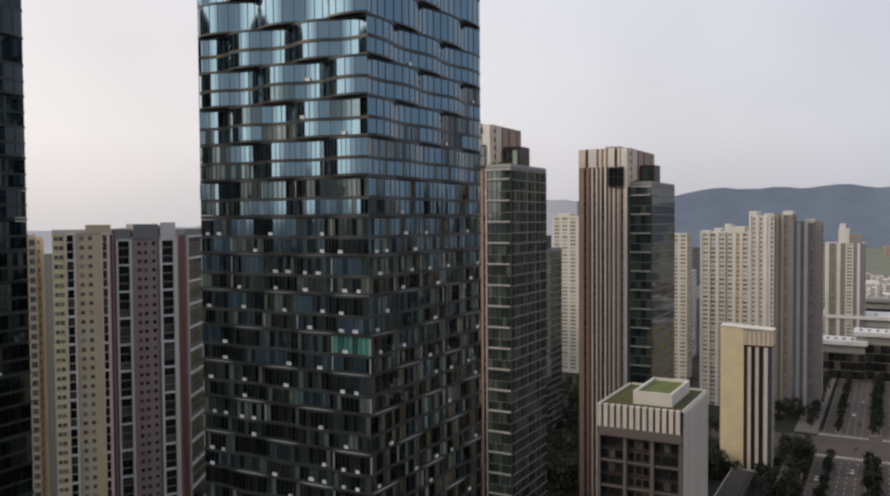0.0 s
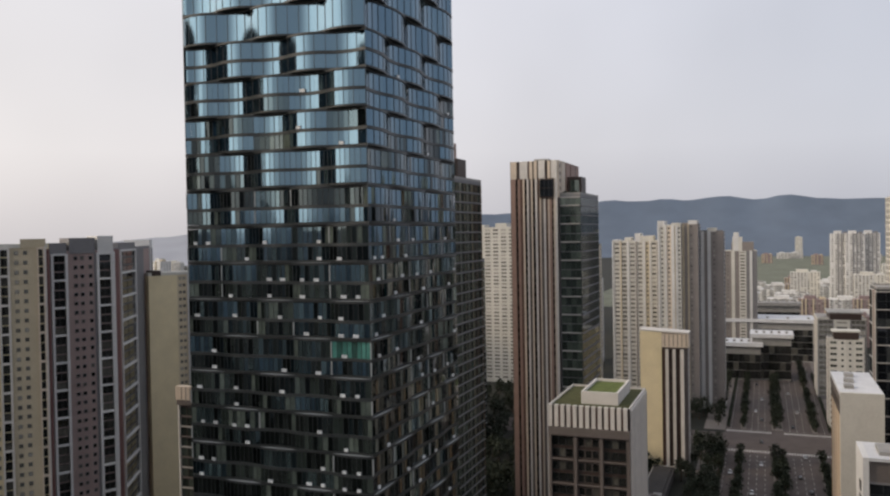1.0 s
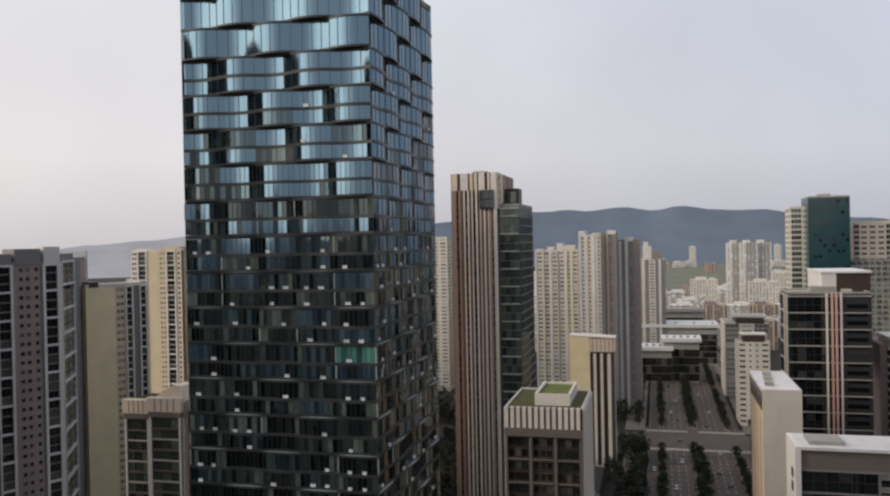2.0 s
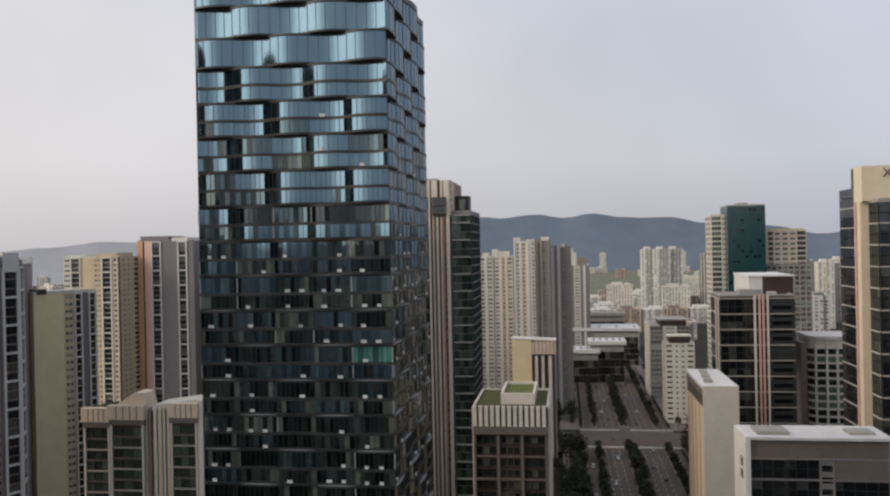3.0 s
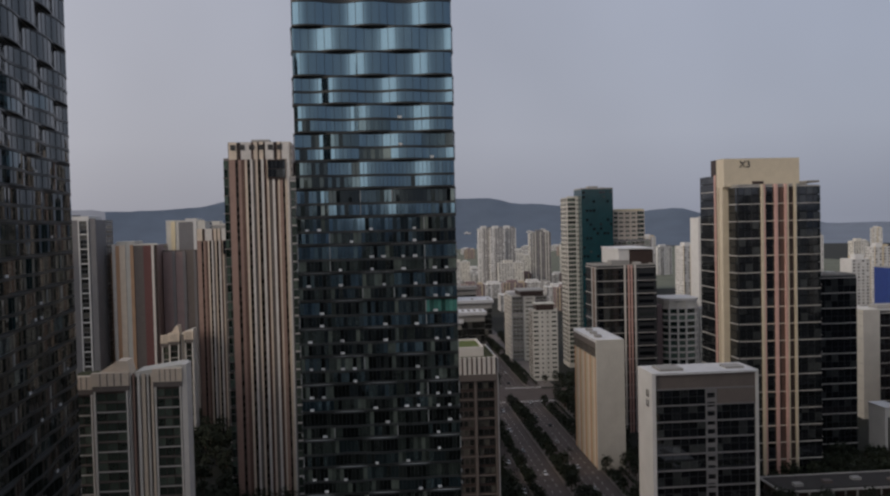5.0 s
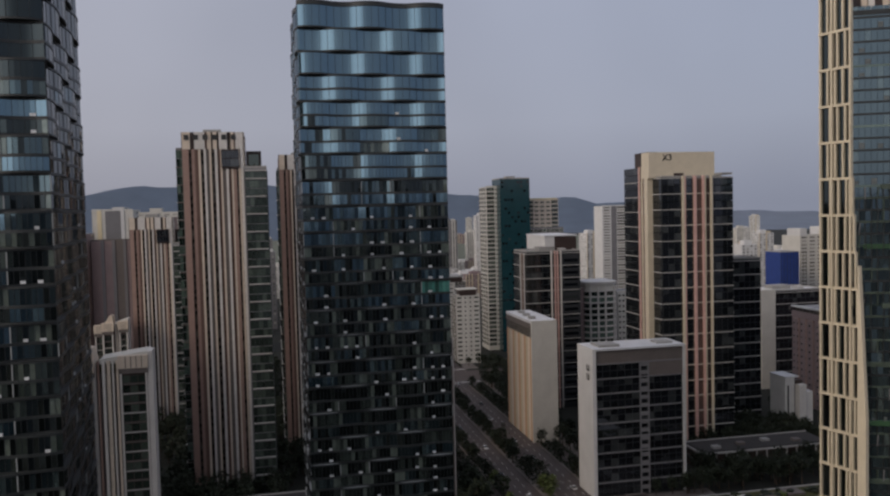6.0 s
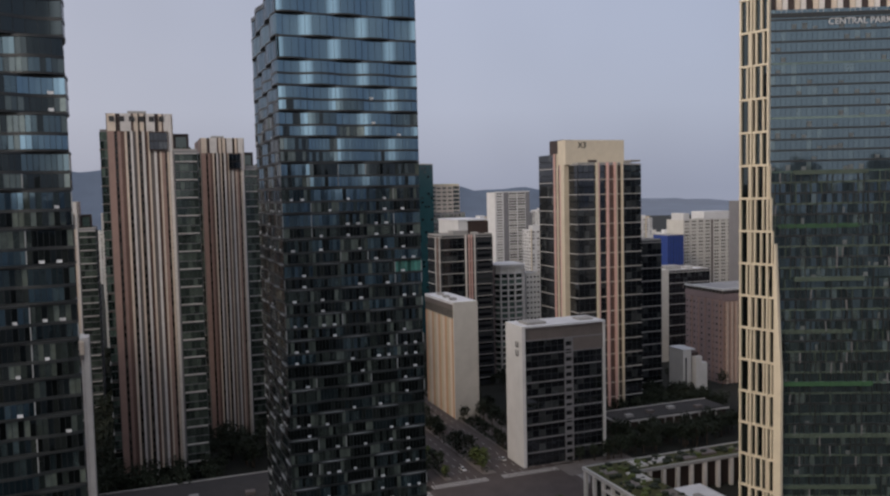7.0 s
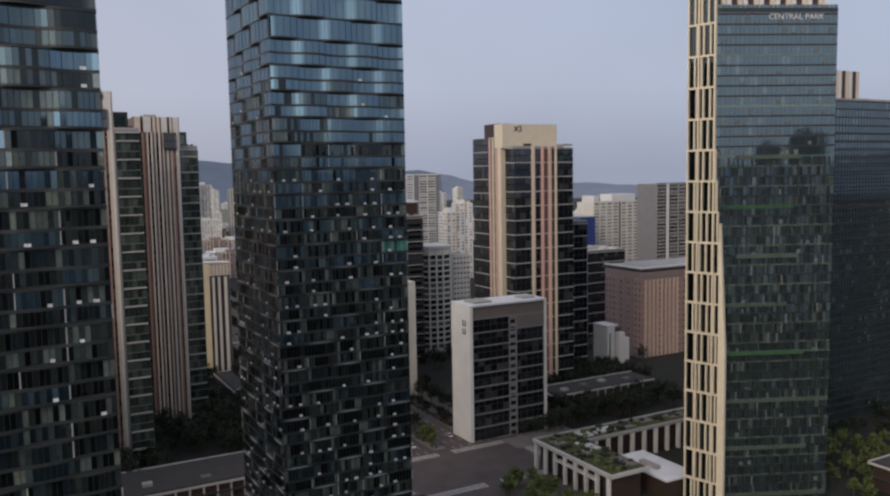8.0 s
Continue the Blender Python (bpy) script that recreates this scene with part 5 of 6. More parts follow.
    px, py = g.at(g.w * .42, .5)
    sg.matrix_basis = pose(px - bx, py - by, top - 3.1, 90, 0, ang)
    tagged(sg, "pale raised letters")
    return root


gold_tower()


def glass_wing():
    b = Building("glass_tower", 195, 165, "dark blue glass tower with a striped roof house", "tower")
    b.s("core", "tower_core").box(160, 240, 150, 185, 0, 148.6)
    f = faces(160, 240, 150, 185)
    for side in "SW":
        glass_wall(b, f[side], 0, 148, 3.5, 2.2, "navy_glass")
        for k in range(40):
            b.s("spandrel", "tower_band").fbox(f[side], 0, f[side].w, 0, .3, k * 3.7, k * 3.7 + .7)
    for i in range(9):
        b.s("roof_house", ("white", "umber", "cream")[i % 3]).box(163 + i * 2.5, 165.2 + i * 2.5, 152, 168, 148.6, 162)
    roof_top(b, 160, 240, 150, 185, 148.6)
    return b.done(0)


glass_wing()


# ---- apartment blocks ----
def apartment(name, x, y, ang, w, d, top, label, cols, side_cols, wall, fh=2.83, every=3, limit=90, heads=(), back_cols=None, group="apartment towers", glass="flat_glass"):
    """A block whose front starts at (x, y), runs w metres along the angle, and is d metres deep."""
    # beyond y 480 paler panes imitate the distance haze
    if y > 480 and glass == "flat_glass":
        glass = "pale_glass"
    b = Building(name, x, y, label, "apartment block", group)
    fr = Face(x, y, ang, w)
    p = [fr.at(0), fr.at(w), fr.at(w, -d), fr.at(0, -d)]
    b.s("wall", wall).prism(p, 0, top)
    clad(b, fr, 0, top, fh, cols, every, glass)
    clad(b, Face(*p[1], ang + 90, d), 0, top, fh, side_cols, every, glass)
    if back_cols:
        clad(b, Face(*p[3], ang + 270, d), 0, top, fh, back_cols, every, glass)
    b.s("roof", "roof").prism([fr.at(.3, -.3), fr.at(w - .3, -.3), fr.at(w - .3, -d + .3), fr.at(.3, -d + .3)], top, top + .2)
    for i, (a, c, h, m) in enumerate(heads):
        low = 4.2 if h == 5.0 else 0
        b.s("roof_head", m).fbox(fr, w * a, w * c, -d * .7 - .08 * i, .33 + .08 * i, top + low, top + h)
    b.s("parapet", wall).fbox(fr, 0, w, -.3, .25, top, top + 1.0)
    return b.done(limit)


# west group beside the twin towers
apartment("apartment_tower", -231.5, 146.5, 49, 10.5, 18, 115.2, "yellow plastered apartment tower", [("panel", 1.6, "yellow_wall"), ("pair", 1, "beige_wall"), ("wide", .6, "beige_wall")],
          [("pair", 1, "beige_wall"), ("panel", 1, "beige_wall")], "yellow_wall", limit=45)
apartment("apartment_tower", -220.3, 156.8, 49, 16.8, 18, 116.4, "cream apartment tower with white framed bays", [("pair", .9, "yellow_wall"), ("bay", .75, "white"), ("pair", 1.5, "beige_wall"), ("panel", .35, "beige_wall"), ("bay", .5, "cream"), ("pier", .12, "white"), ("gap", .2, "maroon")],
          [("pair", 1, "mauve_wall")], "yellow_wall", limit=135, heads=((0, .98, 1.2, "ivory_wall"), (.55, .95, 2.6, "beige_wall")))
apartment("apartment_tower", -215.4, 174.2, 63, 20.2, 13, 114.2, "mauve apartment tower with white framed window bays",
          [("gap", .9, "maroon"), ("bay", 4.6, "white_wall"), ("panel", .9, "mauve_wall"), ("pair", 4.6, "mauve_wall"), ("single", 2.0, "mauve_wall"), ("panel", .7, "grey_wall"), ("bay", 4.8, "white_wall"), ("pier", .5, "white_wall")],
          [("panel", 1, "mauve_wall"), ("pier", .3, "maroon"), ("panel", 1.3, "grey_wall")], "mauve_wall", limit=150, heads=((.04, .28, 3.4, "grey_wall"), (.32, .70, 4.9, "grey_wall"), (.74, .98, 5.4, "white_wall")))
apartment("apartment_tower", -220.0, 206.0, 119, 60, 14, 114.6, "grey apartment tower with a maroon strip and framed window bays",
          [("pier", 5, "maroon"), ("panel", 3, "pink"), ("bay", 22, "white_wall"), ("panel", 14, "grey_wall"), ("panel", 10, "mauve_wall"), ("pier", 1.2, "white_wall"), ("panel", 5, "grey_wall")],
          [("panel", 1, "grey_wall")], "grey_wall", limit=45, heads=((.1, .5, 2.6, "grey_wall"), (.9, .99, 3.4, "white_wall")))
apartment("apartment_tower", -239.0, 244.5, 60, 24.5, 11, 103.6, "yellow-beige apartment tower with a blank wall beside small paired windows",
          [("panel", 11.5, "yellow_wall"), ("pair", 4.0, "beige_wall"), ("bay", 3.2, "white_wall"), ("panel", 2.6, "grey_wall"), ("bay", 3.2, "white_wall")],
          [("panel", 1, "grey_wall"), ("pair", .8, "grey_wall")], "yellow_wall", limit=90, heads=((0, .97, 1.2, "ivory_wall"), (.05, .2, 2.0, "umber")))
apartment("apartment_tower", -320.0, 386.0, 0, 34, 24, 116.6, "ivory apartment tower with white framed bays", [("pair", .5, "ivory_wall"), ("bay", .75, "white"), ("panel", .9, "beige_wall"), ("pair", .6, "beige_wall"), ("bay", .75, "white"), ("single", .45, "cream"), ("pier", .12, "umber")],
          [("pair", 1, "beige_wall"), ("win", 1, "beige_wall")], "ivory_wall", limit=135, heads=((.1, .4, 1.5, "ivory_wall"), (.6, .95, 2.5, "beige_wall")))
apartment("apartment_tower", -285.0, 404.0, 0, 34, 30, 125.0, "grey apartment tower with orange strips and framed bays", [("pier", .4, "orange"), ("panel", .15, "brown"), ("pier", .5, "rose"), ("bay", .8, "white_wall"), ("panel", 1.3, "grey_wall"), ("bay", .75, "white_wall"), ("panel", .5, "grey_wall")],
          [("panel", 1, "grey_wall"), ("win", 1, "grey_wall")], "grey_wall", limit=120, heads=((.05, .55, 3.2, "grey_wall"), (.62, .9, 2.2, "white_wall")))
apartment("apartment_tower", -262.0, 428.0, 0, 14, 24, 104.5, "brown apartment tower with a framed bay", [("panel", .5, "grey_wall"), ("bay", .6, "white"), ("panel", .5, "brown"), ("panel", .5, "orange")],
          [("panel", 1, "mauve_wall")], "brown", limit=45)
apartment("apartment_tower", -246.0, 416.0, 0, 26, 24, 109.5, "ivory and mauve striped apartment tower", [("pier", .2, "white"), ("panel", .25, "orange"), ("pier", .35, "cream"), ("panel", .3, "ivory_wall"), ("pier", .2, "orange"), ("panel", .6, "taupe"), ("panel", .5, "maroon"), ("pier", .15, "white"), ("panel", .2, "umber")],
          [("panel", 1, "mauve_wall"), ("win", 1, "mauve_wall")], "ivory_wall", limit=60, heads=((.1, .5, 2.5, "ivory_wall"),))
apartment("apartment_tower", -219.0, 424.0, 0, 27, 22, 105.0, "grey apartment tower with narrow upright ribs", [("panel", .5, "rosewood"), ("pier", .15, "grey_wall"), ("panel", .4, "rosewood"), ("pier", .15, "grey_wall"), ("panel", .4, "taupe"), ("pier", .15, "grey_wall"), ("panel", .5, "rosewood"), ("pier", .12, "white_wall")],
          [("panel", 1, "rosewood"), ("win", 1, "rosewood")], "taupe", limit=45)
apartment("apartment_tower", -222.0, 446.0, 0, 24, 22, 123.0, "ivory, yellow and blue-grey striped apartment tower", [("panel", .3, "ivory_wall"), ("pier", .25, "yellow_wall"), ("panel", .2, "ivory_wall"), ("panel", .9, "grey_wall"), ("pier", .2, "white_wall"), ("panel", .5, "ivory_wall")],
          [("panel", 1, "ivory_wall"), ("win", 1, "ivory_wall")], "ivory_wall", limit=45, heads=((.5, .8, 2.2, "white_wall"), (.0, .2, 1.2, "white_wall")))

# beyond the striped towers
WHITE_COLS = [("pier", .2, "white_wall"), ("win", 1, "ivory_wall"), ("pier", .15, "beige_wall"), ("wide", .8, "ivory_wall"), ("pier", .3, "white_wall"), ("win", 1, "ivory_wall"), ("pier", .15, "ash_wall"),
              ("win", .9, "ivory_wall"), ("pier", .3, "white_wall"), ("single", .6, "beige_wall"), ("pier", .2, "white_wall"), ("win", .9, "ivory_wall"), ("pier", .15, "ash_wall")]
apartment("apartment_tower", -106.5, 536.0, 0, 30, 16, 110.5, "ivory apartment tower with many small windows", WHITE_COLS, [("win", 1, "beige_wall")] * 3, "ivory_wall", limit=150, heads=((.02, .16, 1.6, "white_wall"), (.28, .42, 3, "ivory_wall"), (.5, .62, 5.6, "white_wall"), (.62, .9, 4, "ivory_wall")))
# the front stays ivory while the east flank takes grey plaster
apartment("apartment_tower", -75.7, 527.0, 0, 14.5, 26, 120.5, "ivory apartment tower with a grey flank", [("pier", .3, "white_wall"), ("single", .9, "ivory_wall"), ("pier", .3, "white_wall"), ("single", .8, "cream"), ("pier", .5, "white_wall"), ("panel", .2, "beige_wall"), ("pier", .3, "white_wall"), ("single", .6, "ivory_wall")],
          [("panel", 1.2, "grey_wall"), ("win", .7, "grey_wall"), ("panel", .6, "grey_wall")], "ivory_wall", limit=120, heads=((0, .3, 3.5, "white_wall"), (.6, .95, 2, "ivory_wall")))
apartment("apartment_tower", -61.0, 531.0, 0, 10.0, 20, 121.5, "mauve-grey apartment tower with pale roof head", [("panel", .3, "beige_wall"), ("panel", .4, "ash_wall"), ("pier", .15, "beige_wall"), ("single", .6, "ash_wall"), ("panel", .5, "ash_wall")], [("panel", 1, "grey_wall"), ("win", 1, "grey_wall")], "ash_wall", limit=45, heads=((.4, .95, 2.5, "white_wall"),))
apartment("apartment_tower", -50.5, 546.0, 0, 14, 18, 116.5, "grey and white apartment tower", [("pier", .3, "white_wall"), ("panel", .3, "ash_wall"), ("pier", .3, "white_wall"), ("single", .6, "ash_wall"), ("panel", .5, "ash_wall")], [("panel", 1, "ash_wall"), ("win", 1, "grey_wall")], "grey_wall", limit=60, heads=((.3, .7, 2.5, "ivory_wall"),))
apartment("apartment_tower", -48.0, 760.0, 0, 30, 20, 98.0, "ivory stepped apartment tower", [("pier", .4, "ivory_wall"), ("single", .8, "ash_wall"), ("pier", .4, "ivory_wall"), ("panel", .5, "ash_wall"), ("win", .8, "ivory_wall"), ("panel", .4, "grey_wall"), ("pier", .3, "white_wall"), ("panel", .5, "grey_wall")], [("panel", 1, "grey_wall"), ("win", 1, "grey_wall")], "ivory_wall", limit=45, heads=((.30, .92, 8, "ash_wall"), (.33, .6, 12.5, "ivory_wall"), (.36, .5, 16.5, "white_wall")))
apartment("apartment_tower", -232.0, 600.0, 0, 46, 18, 121.5, "ivory apartment tower with rows of windows", [("win", 1, "ivory_wall")] * 7, [("win", 1, "beige_wall")] * 2, "ivory_wall", limit=45, heads=((.1, .3, 3, "ivory_wall"), (.5, .7, 4, "ivory_wall")))
apartment("apartment_tower", -165.0, 610.0, 0, 34, 18, 108.0, "ivory apartment tower with rows of windows", [("win", 1, "ivory_wall")] * 6, [("win", 1, "beige_wall")] * 2, "ivory_wall", limit=45)

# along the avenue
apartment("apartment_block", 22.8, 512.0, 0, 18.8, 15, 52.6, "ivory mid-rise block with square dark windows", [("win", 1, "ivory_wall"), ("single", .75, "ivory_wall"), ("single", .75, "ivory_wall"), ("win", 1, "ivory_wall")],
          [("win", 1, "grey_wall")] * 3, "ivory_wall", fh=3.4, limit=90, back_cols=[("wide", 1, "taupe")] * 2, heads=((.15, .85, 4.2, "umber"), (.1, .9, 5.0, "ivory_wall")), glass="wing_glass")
apartment("apartment_block", 22.0, 600.0, 0, 30, 40, 55.0, "grey and ivory terraced mid-rise block", [("wide", 1, "grey_wall"), ("win", 1, "ivory_wall"), ("wide", 1, "grey_wall")], [("wide", 1, "taupe")] * 3, "ivory_wall", fh=3.5, limit=45, back_cols=[("wide", 1, "ivory_wall")] * 6, heads=((.25, .9, 4, "umber"), (.2, .95, 5, "concrete")))
apartment("apartment_tower", 62.0, 562.0, 0, 9.5, 22, 136.5, "ivory tower with stacked balconies", [("wide", 1, "ivory_wall"), ("single", .3, "ivory_wall")], [("win", 1, "ivory_wall")] * 3, "ivory_wall", fh=3.6, limit=45, back_cols=[("wide", 1, "ivory_wall")] * 3, glass="wing_glass")
b = Building("teal_tower", 84, 563, "dark teal glass tower with scattered dark windows", "tower")
b.s("wall", "teal").box(71.2, 96.4, 551, 576, 0, 142.6)
tf = faces(71.2, 96.4, 551, 576)
rng = random.Random(3)
for k in range(38):
    for i in range(9):
        if rng.random() < .26:
            b.win(tf["S"], 1.6 + i * 2.75, 139 - k * 3.6, 2.0, 1.9, "teal", "office_glass", 0, 0, .08)
roof_top(b, 71.2, 96.4, 551, 576, 142.6)
b.done(120)
apartment("apartment_tower", 102.6, 572.0, 0, 26, 22, 125.0, "cream tower with deep square windows", [("wide", .6, "cream")] + [("win", .8, "cream")] * 3 + [("wide", 1.0, "cream")], [("win", 1, "ivory_wall")] * 3, "cream", fh=3.6, limit=75, heads=((.05, .95, 1.5, "yellow_wall"),), glass="wing_glass")
apartment("apartment_block", 97.0, 556.0, 0, 30, 15, 101.0, "dark green-grey glazed block", [("wide", 1, "grey_wall")] * 8, [("wide", 1, "grey_wall")] * 2, "grey_wall", fh=3.6, limit=30, glass="green_glass")
b = Building("rounded_block", 87, 392, "rounded white mid-rise with stacked green glass balconies", "apartment block")
plan = [(79.0, 380.5), (88, 379), (94, 380.5), (96.5, 383.5), (96.5, 402), (76.5, 402), (76.5, 383)]
ring = [(87 + (x - 87) * 1.05, 391 + (y - 391) * 1.06) for x, y in plan]
b.s("wall", "ivory_wall").prism(plan, 0, 70)
b.s("flank", "rosewood").box(72.6, 75.6, 383, 402, 0, 68)
for k in range(18):
    z = 66 - k * 3.7
    b.s("balcony", "white").prism(ring, z - .5, z + .5)
    if k < 17:
        b.s("glazing", "green_glass").prism([(87 + (x - 87) * 1.01, 391 + (y - 391) * 1.015) for x, y in plan], z - 3.2, z - .5)
for x, y in ring[:4] + [(83.4, 378.8)]:
    b.s("post", "white").box(x - .45, x + .45, y - .3, y + .6, 0, 68.5)
b.s("roof_ring", "white").prism([(87 + (x - 87) * 1.08, 391 + (y - 391) * 1.08) for x, y in plan], 70, 71.6)
b.done()
apartment("apartment_block", 98.5, 384.0, 0, 13, 18, 64.0, "ivory block with a lattice of small windows", [("single", 1, "ivory_wall")] * 5, [("win", 1, "ivory_wall")] * 3, "ivory_wall", fh=3.4, limit=45)
apartment("apartment_tower", 262.0, 790.0, 0, 46, 24, 118.0, "pale grey-green apartment tower", [("win", 1, "white_wall"), ("panel", .6, "grey_wall"), ("wide", 1, "white_wall"), ("wide", 1, "white_wall"), ("panel", .5, "grey_wall")], [("win", 1, "grey_wall")] * 3, "white_wall", fh=3.2, limit=45)
b = Building("wrapped_building", 278, 480, "building under repair wrapped in bright blue sheeting", "building")
b.s("sheeting", "blue_wrap").box(273.5, 289.5, 470, 490, 0, 79)
for k in range(9):
    b.s("scaffold_pole", "mullion").box(273.5 + k * 2.8, 273.65 + k * 2.8, 469.7, 470, 0, 79.5)
b.s("roof", "concrete").box(273.5, 289.5, 470, 490, 79, 79.6)
b.done()
apartment("apartment_block", 312.0, 500.0, 0, 62, 24, 90.0, "ivory apartment block with rows of windows", [("win", 1, "ivory_wall")] * 4 + [("panel", .3, "taupe")] + [("win", 1, "ivory_wall")] * 4, [("win", 1, "beige_wall")] * 2, "ivory_wall", fh=3.0, limit=90, heads=((.0, .1, 6, "white_wall"), (.35, .8, 7, "white_wall")))
apartment("apartment_tower", 323.0, 430.0, 0, 36, 24, 106.8, "dark grey-brown apartment tower", [("wide", 1, "grey_wall"), ("pier", .2, "white_wall"), ("wide", 1, "grey_wall"), ("wide", 1, "grey_wall")], [("wide", 1, "grey_wall")] * 2, "grey_wall", fh=3.0, limit=60)

# small white house
b = Building("white_house", 154.5, 288, "small white stepped building with dark window slots", "building")
b.s("wall", "white_wall").box(147.5, 153, 284, 297, 0, 26)
b.s("wall", "white_wall").box(154.1, 158.1, 281, 296, 0, 22.5)
b.s("wall", "white_wall").box(158.9, 162.5, 282, 296, 0, 18.5)
b.s("recess", "umber").box(153, 154.1, 285, 296, 0, 22)
b.s("recess", "umber").box(158.1, 158.9, 284, 296, 0, 18)
b.s("roof", "umber").box(153.1, 157.9, 284, 295, 22.5, 24.4)
b.s("window_slot", "flat_glass").box(148.9, 149.7, 283.9, 284, 3, 22)
b.s("roof_slab", "roof_white").box(147.2, 155.5, 283.7, 297.3, 26, 26.7)
b.done()

# exhibition halls at the end of the avenue
for x0, x1, y0, y1, z, roofm, lab in ((-47, 28, 760, 800, 37.5, "roof_white", "long hall with a bright white roof edge"), (-22, 8, 664, 690, 36, "roof_white", "dark hall with a white roof slab"),
                                     (-44, -14, 660, 686, 29.3, "roof_white", "dark low hall with a white roof strip"), (-20, 20, 830, 850, 46, "roof", "grey hall block with pale towers")):
    b = Building("exhibition_hall", (x0 + x1) / 2, (y0 + y1) / 2, lab, "hall", "exhibition halls")
    b.s("wall", "concrete").box(x0 + 1, x1 - 1, y0 + 1, y1, 0, z - 1.2)
    glass_wall(b, Face(x0 + 1, y0 + 1, 0, x1 - x0 - 2), 1, z - 9, 6, 4, "flat_glass")
    b.s("roof", roofm).box(x0 - 0.8, x1 + 0.8, y0 - 1.2, y1, z - 3.0, z)
    for k in range(5):
        b.s("roof_light", "concrete").box(x0 + 3 + (x1 - x0 - 8) * k / 4, x0 + 5 + (x1 - x0 - 8) * k / 4, y0 + 6, y0 + 12, z, z + 1.2)
    b.done()

# terrace with a roof garden by the gold tower
def roof_garden():
    b = Building("terrace_building", 55, 142, "low colonnaded terrace building with planted roof", "terrace")
    z = 12.0
    b.s("inner_wall", "umber").box(18.5, 32, 128, 171, 0, z - 1.5)
    b.s("inner_wall", "umber").box(34, 100, 164, 172, 0, z - 1.5)
    b.s("roof_deck", "roof_green").box(17, 34, 126, 173, z - .8, z)
    b.s("roof_deck", "roof_green").box(34, 101, 161.5, 173, z - .8, z)
    for k in range(8):
        y = 127 + k * 6.3
        b.s("column", "white").box(16.3, 17.5, y, y + 1.2, 0, z - .8)
    for k in range(10):
        x = 38 + k * 6.4
        b.s("column", "white").box(x, x + 1.4, 160.8, 162.1, 0, z - .8)
    b.s("cornice", "ledge").box(16, 34.3, 125.4, 126.2, z - 1, z + .4)
    b.s("cornice", "ledge").box(16, 16.9, 126.2, 173, z - 1, z + .4)
    b.s("cornice", "concrete").box(34, 101, 160.7, 161.5, z - 1, z + .3)
    b.s("cornice", "concrete").box(17, 101, 172.4, 173.2, z - 1, z + .4)
    b.s("shop_window", "flat_glass").box(18.4, 18.5, 129, 170, 1, z - 3)
    b.s("awning", "white").box(16.0, 18.3, 134, 158, z - 4.2, z - 3.8)
    rng = random.Random(12)
    for k, q in enumerate(((20, 25, 162, 169), (42, 52, 165, 170), (66, 73, 165, 171), (20, 26, 146, 153), (27, 32, 150, 160), (80, 92, 164, 168), (28, 33, 130, 140), (35, 40, 164, 171), (56, 62, 163, 168))):
        b.s("paved_bed", ("paving", "ledge", "taupe")[k % 3]).box(*q, z, z + .3 + .25 * (k % 3))
    b.s("court_hall", "umber").box(38.6, 52.4, 121.6, 149.4, 0, 7.0)
    b.s("court_roof", "roof_white").box(38, 53, 121, 150, 7.0, 7.8)
    b.s("roof_vent", "concrete").box(42, 44.5, 131, 140, 7.8, 9.0)
    for k in range(150):
        x, y = (rng.uniform(18, 33), rng.uniform(128, 171)) if k % 2 else (rng.uniform(35, 99), rng.uniform(163, 171))
        r = rng.uniform(.5, 1.6)
        b.s("shrub", ("leaf_light", "leaf")[k % 3 > 0]).prism([(x + r * math.cos(a + k), y + r * .8 * math.sin(a + k)) for a in (0, 1.1, 2.2, 3.2, 4.4, 5.4)], z, z + r * rng.uniform(.5, 1.1))
    return b.done()


roof_garden()
for x0, x1, y0, y1, z, lab in ((68, 132, 228, 246, 9.0, "long low two-storey building with pale flat ledges"), (-178, -82, 206, 234, 7.0, "low podium with pale roof edges"),
                               (-62, -52, 330, 386, 5.0, "long grey ramp roof"), (36, 60, 246, 262, 14, "small dark block with a pale roof"), (110, 190, 60, 92, 10, "low pale shed with white posts")):
    b = Building("low_building", (x0 + x1) / 2, (y0 + y1) / 2, lab, "building", "low buildings")
    b.s("wall", "umber").box(x0 + 1, x1 - 1, y0 + 1, y1 - 1, 0, z - .6)
    for k in range(2):
        b.s("ledge", "low_roof").box(x0, x1, y0, y1, z * (k + 1) / 2 - .6, z * (k + 1) / 2)
    b.s("cornice", "ledge").box(x0 - .2, x1 + .2, y0 - .3, y0, z - .7, z + .15)
    b.s("cornice", "ledge").box(x0 - .3, x0, y0, y1, z - .7, z + .15)
    b.s("cornice", "ledge").box(x0 - .2, x1 + .2, y1, y1 + .4, z - .7, z + .5)
    fc = Face(x0 + 1, y0 + 1, 0, x1 - x0 - 2)
    for k in range(int(fc.w / 5)):
        b.s("post", "ledge").fbox(fc, k * 5 + .5, k * 5 + 1.1, 0, .6, 0, z - .6)
        b.win(fc, k * 5 + 3.2, 1, 3.4, z / 2 - 2, "mullion", "flat_glass", 1)
    b.s("roof", "low_roof").box(x0 + 1.5, x1 - 1.5, y0 + 1.5, y1 - 1.5, z, z + .3)
    for k in range(4):
        b.s("roof_unit", ("concrete", "taupe")[k % 2]).box(x0 + (x1 - x0) * (.12 + .21 * k), x0 + (x1 - x0) * (.12 + .21 * k) + 3.5, y0 + 4 + 2 * (k % 3), y0 + 7 + 2 * (k % 3), z + .3, z + 1.4)
    b.done(20)


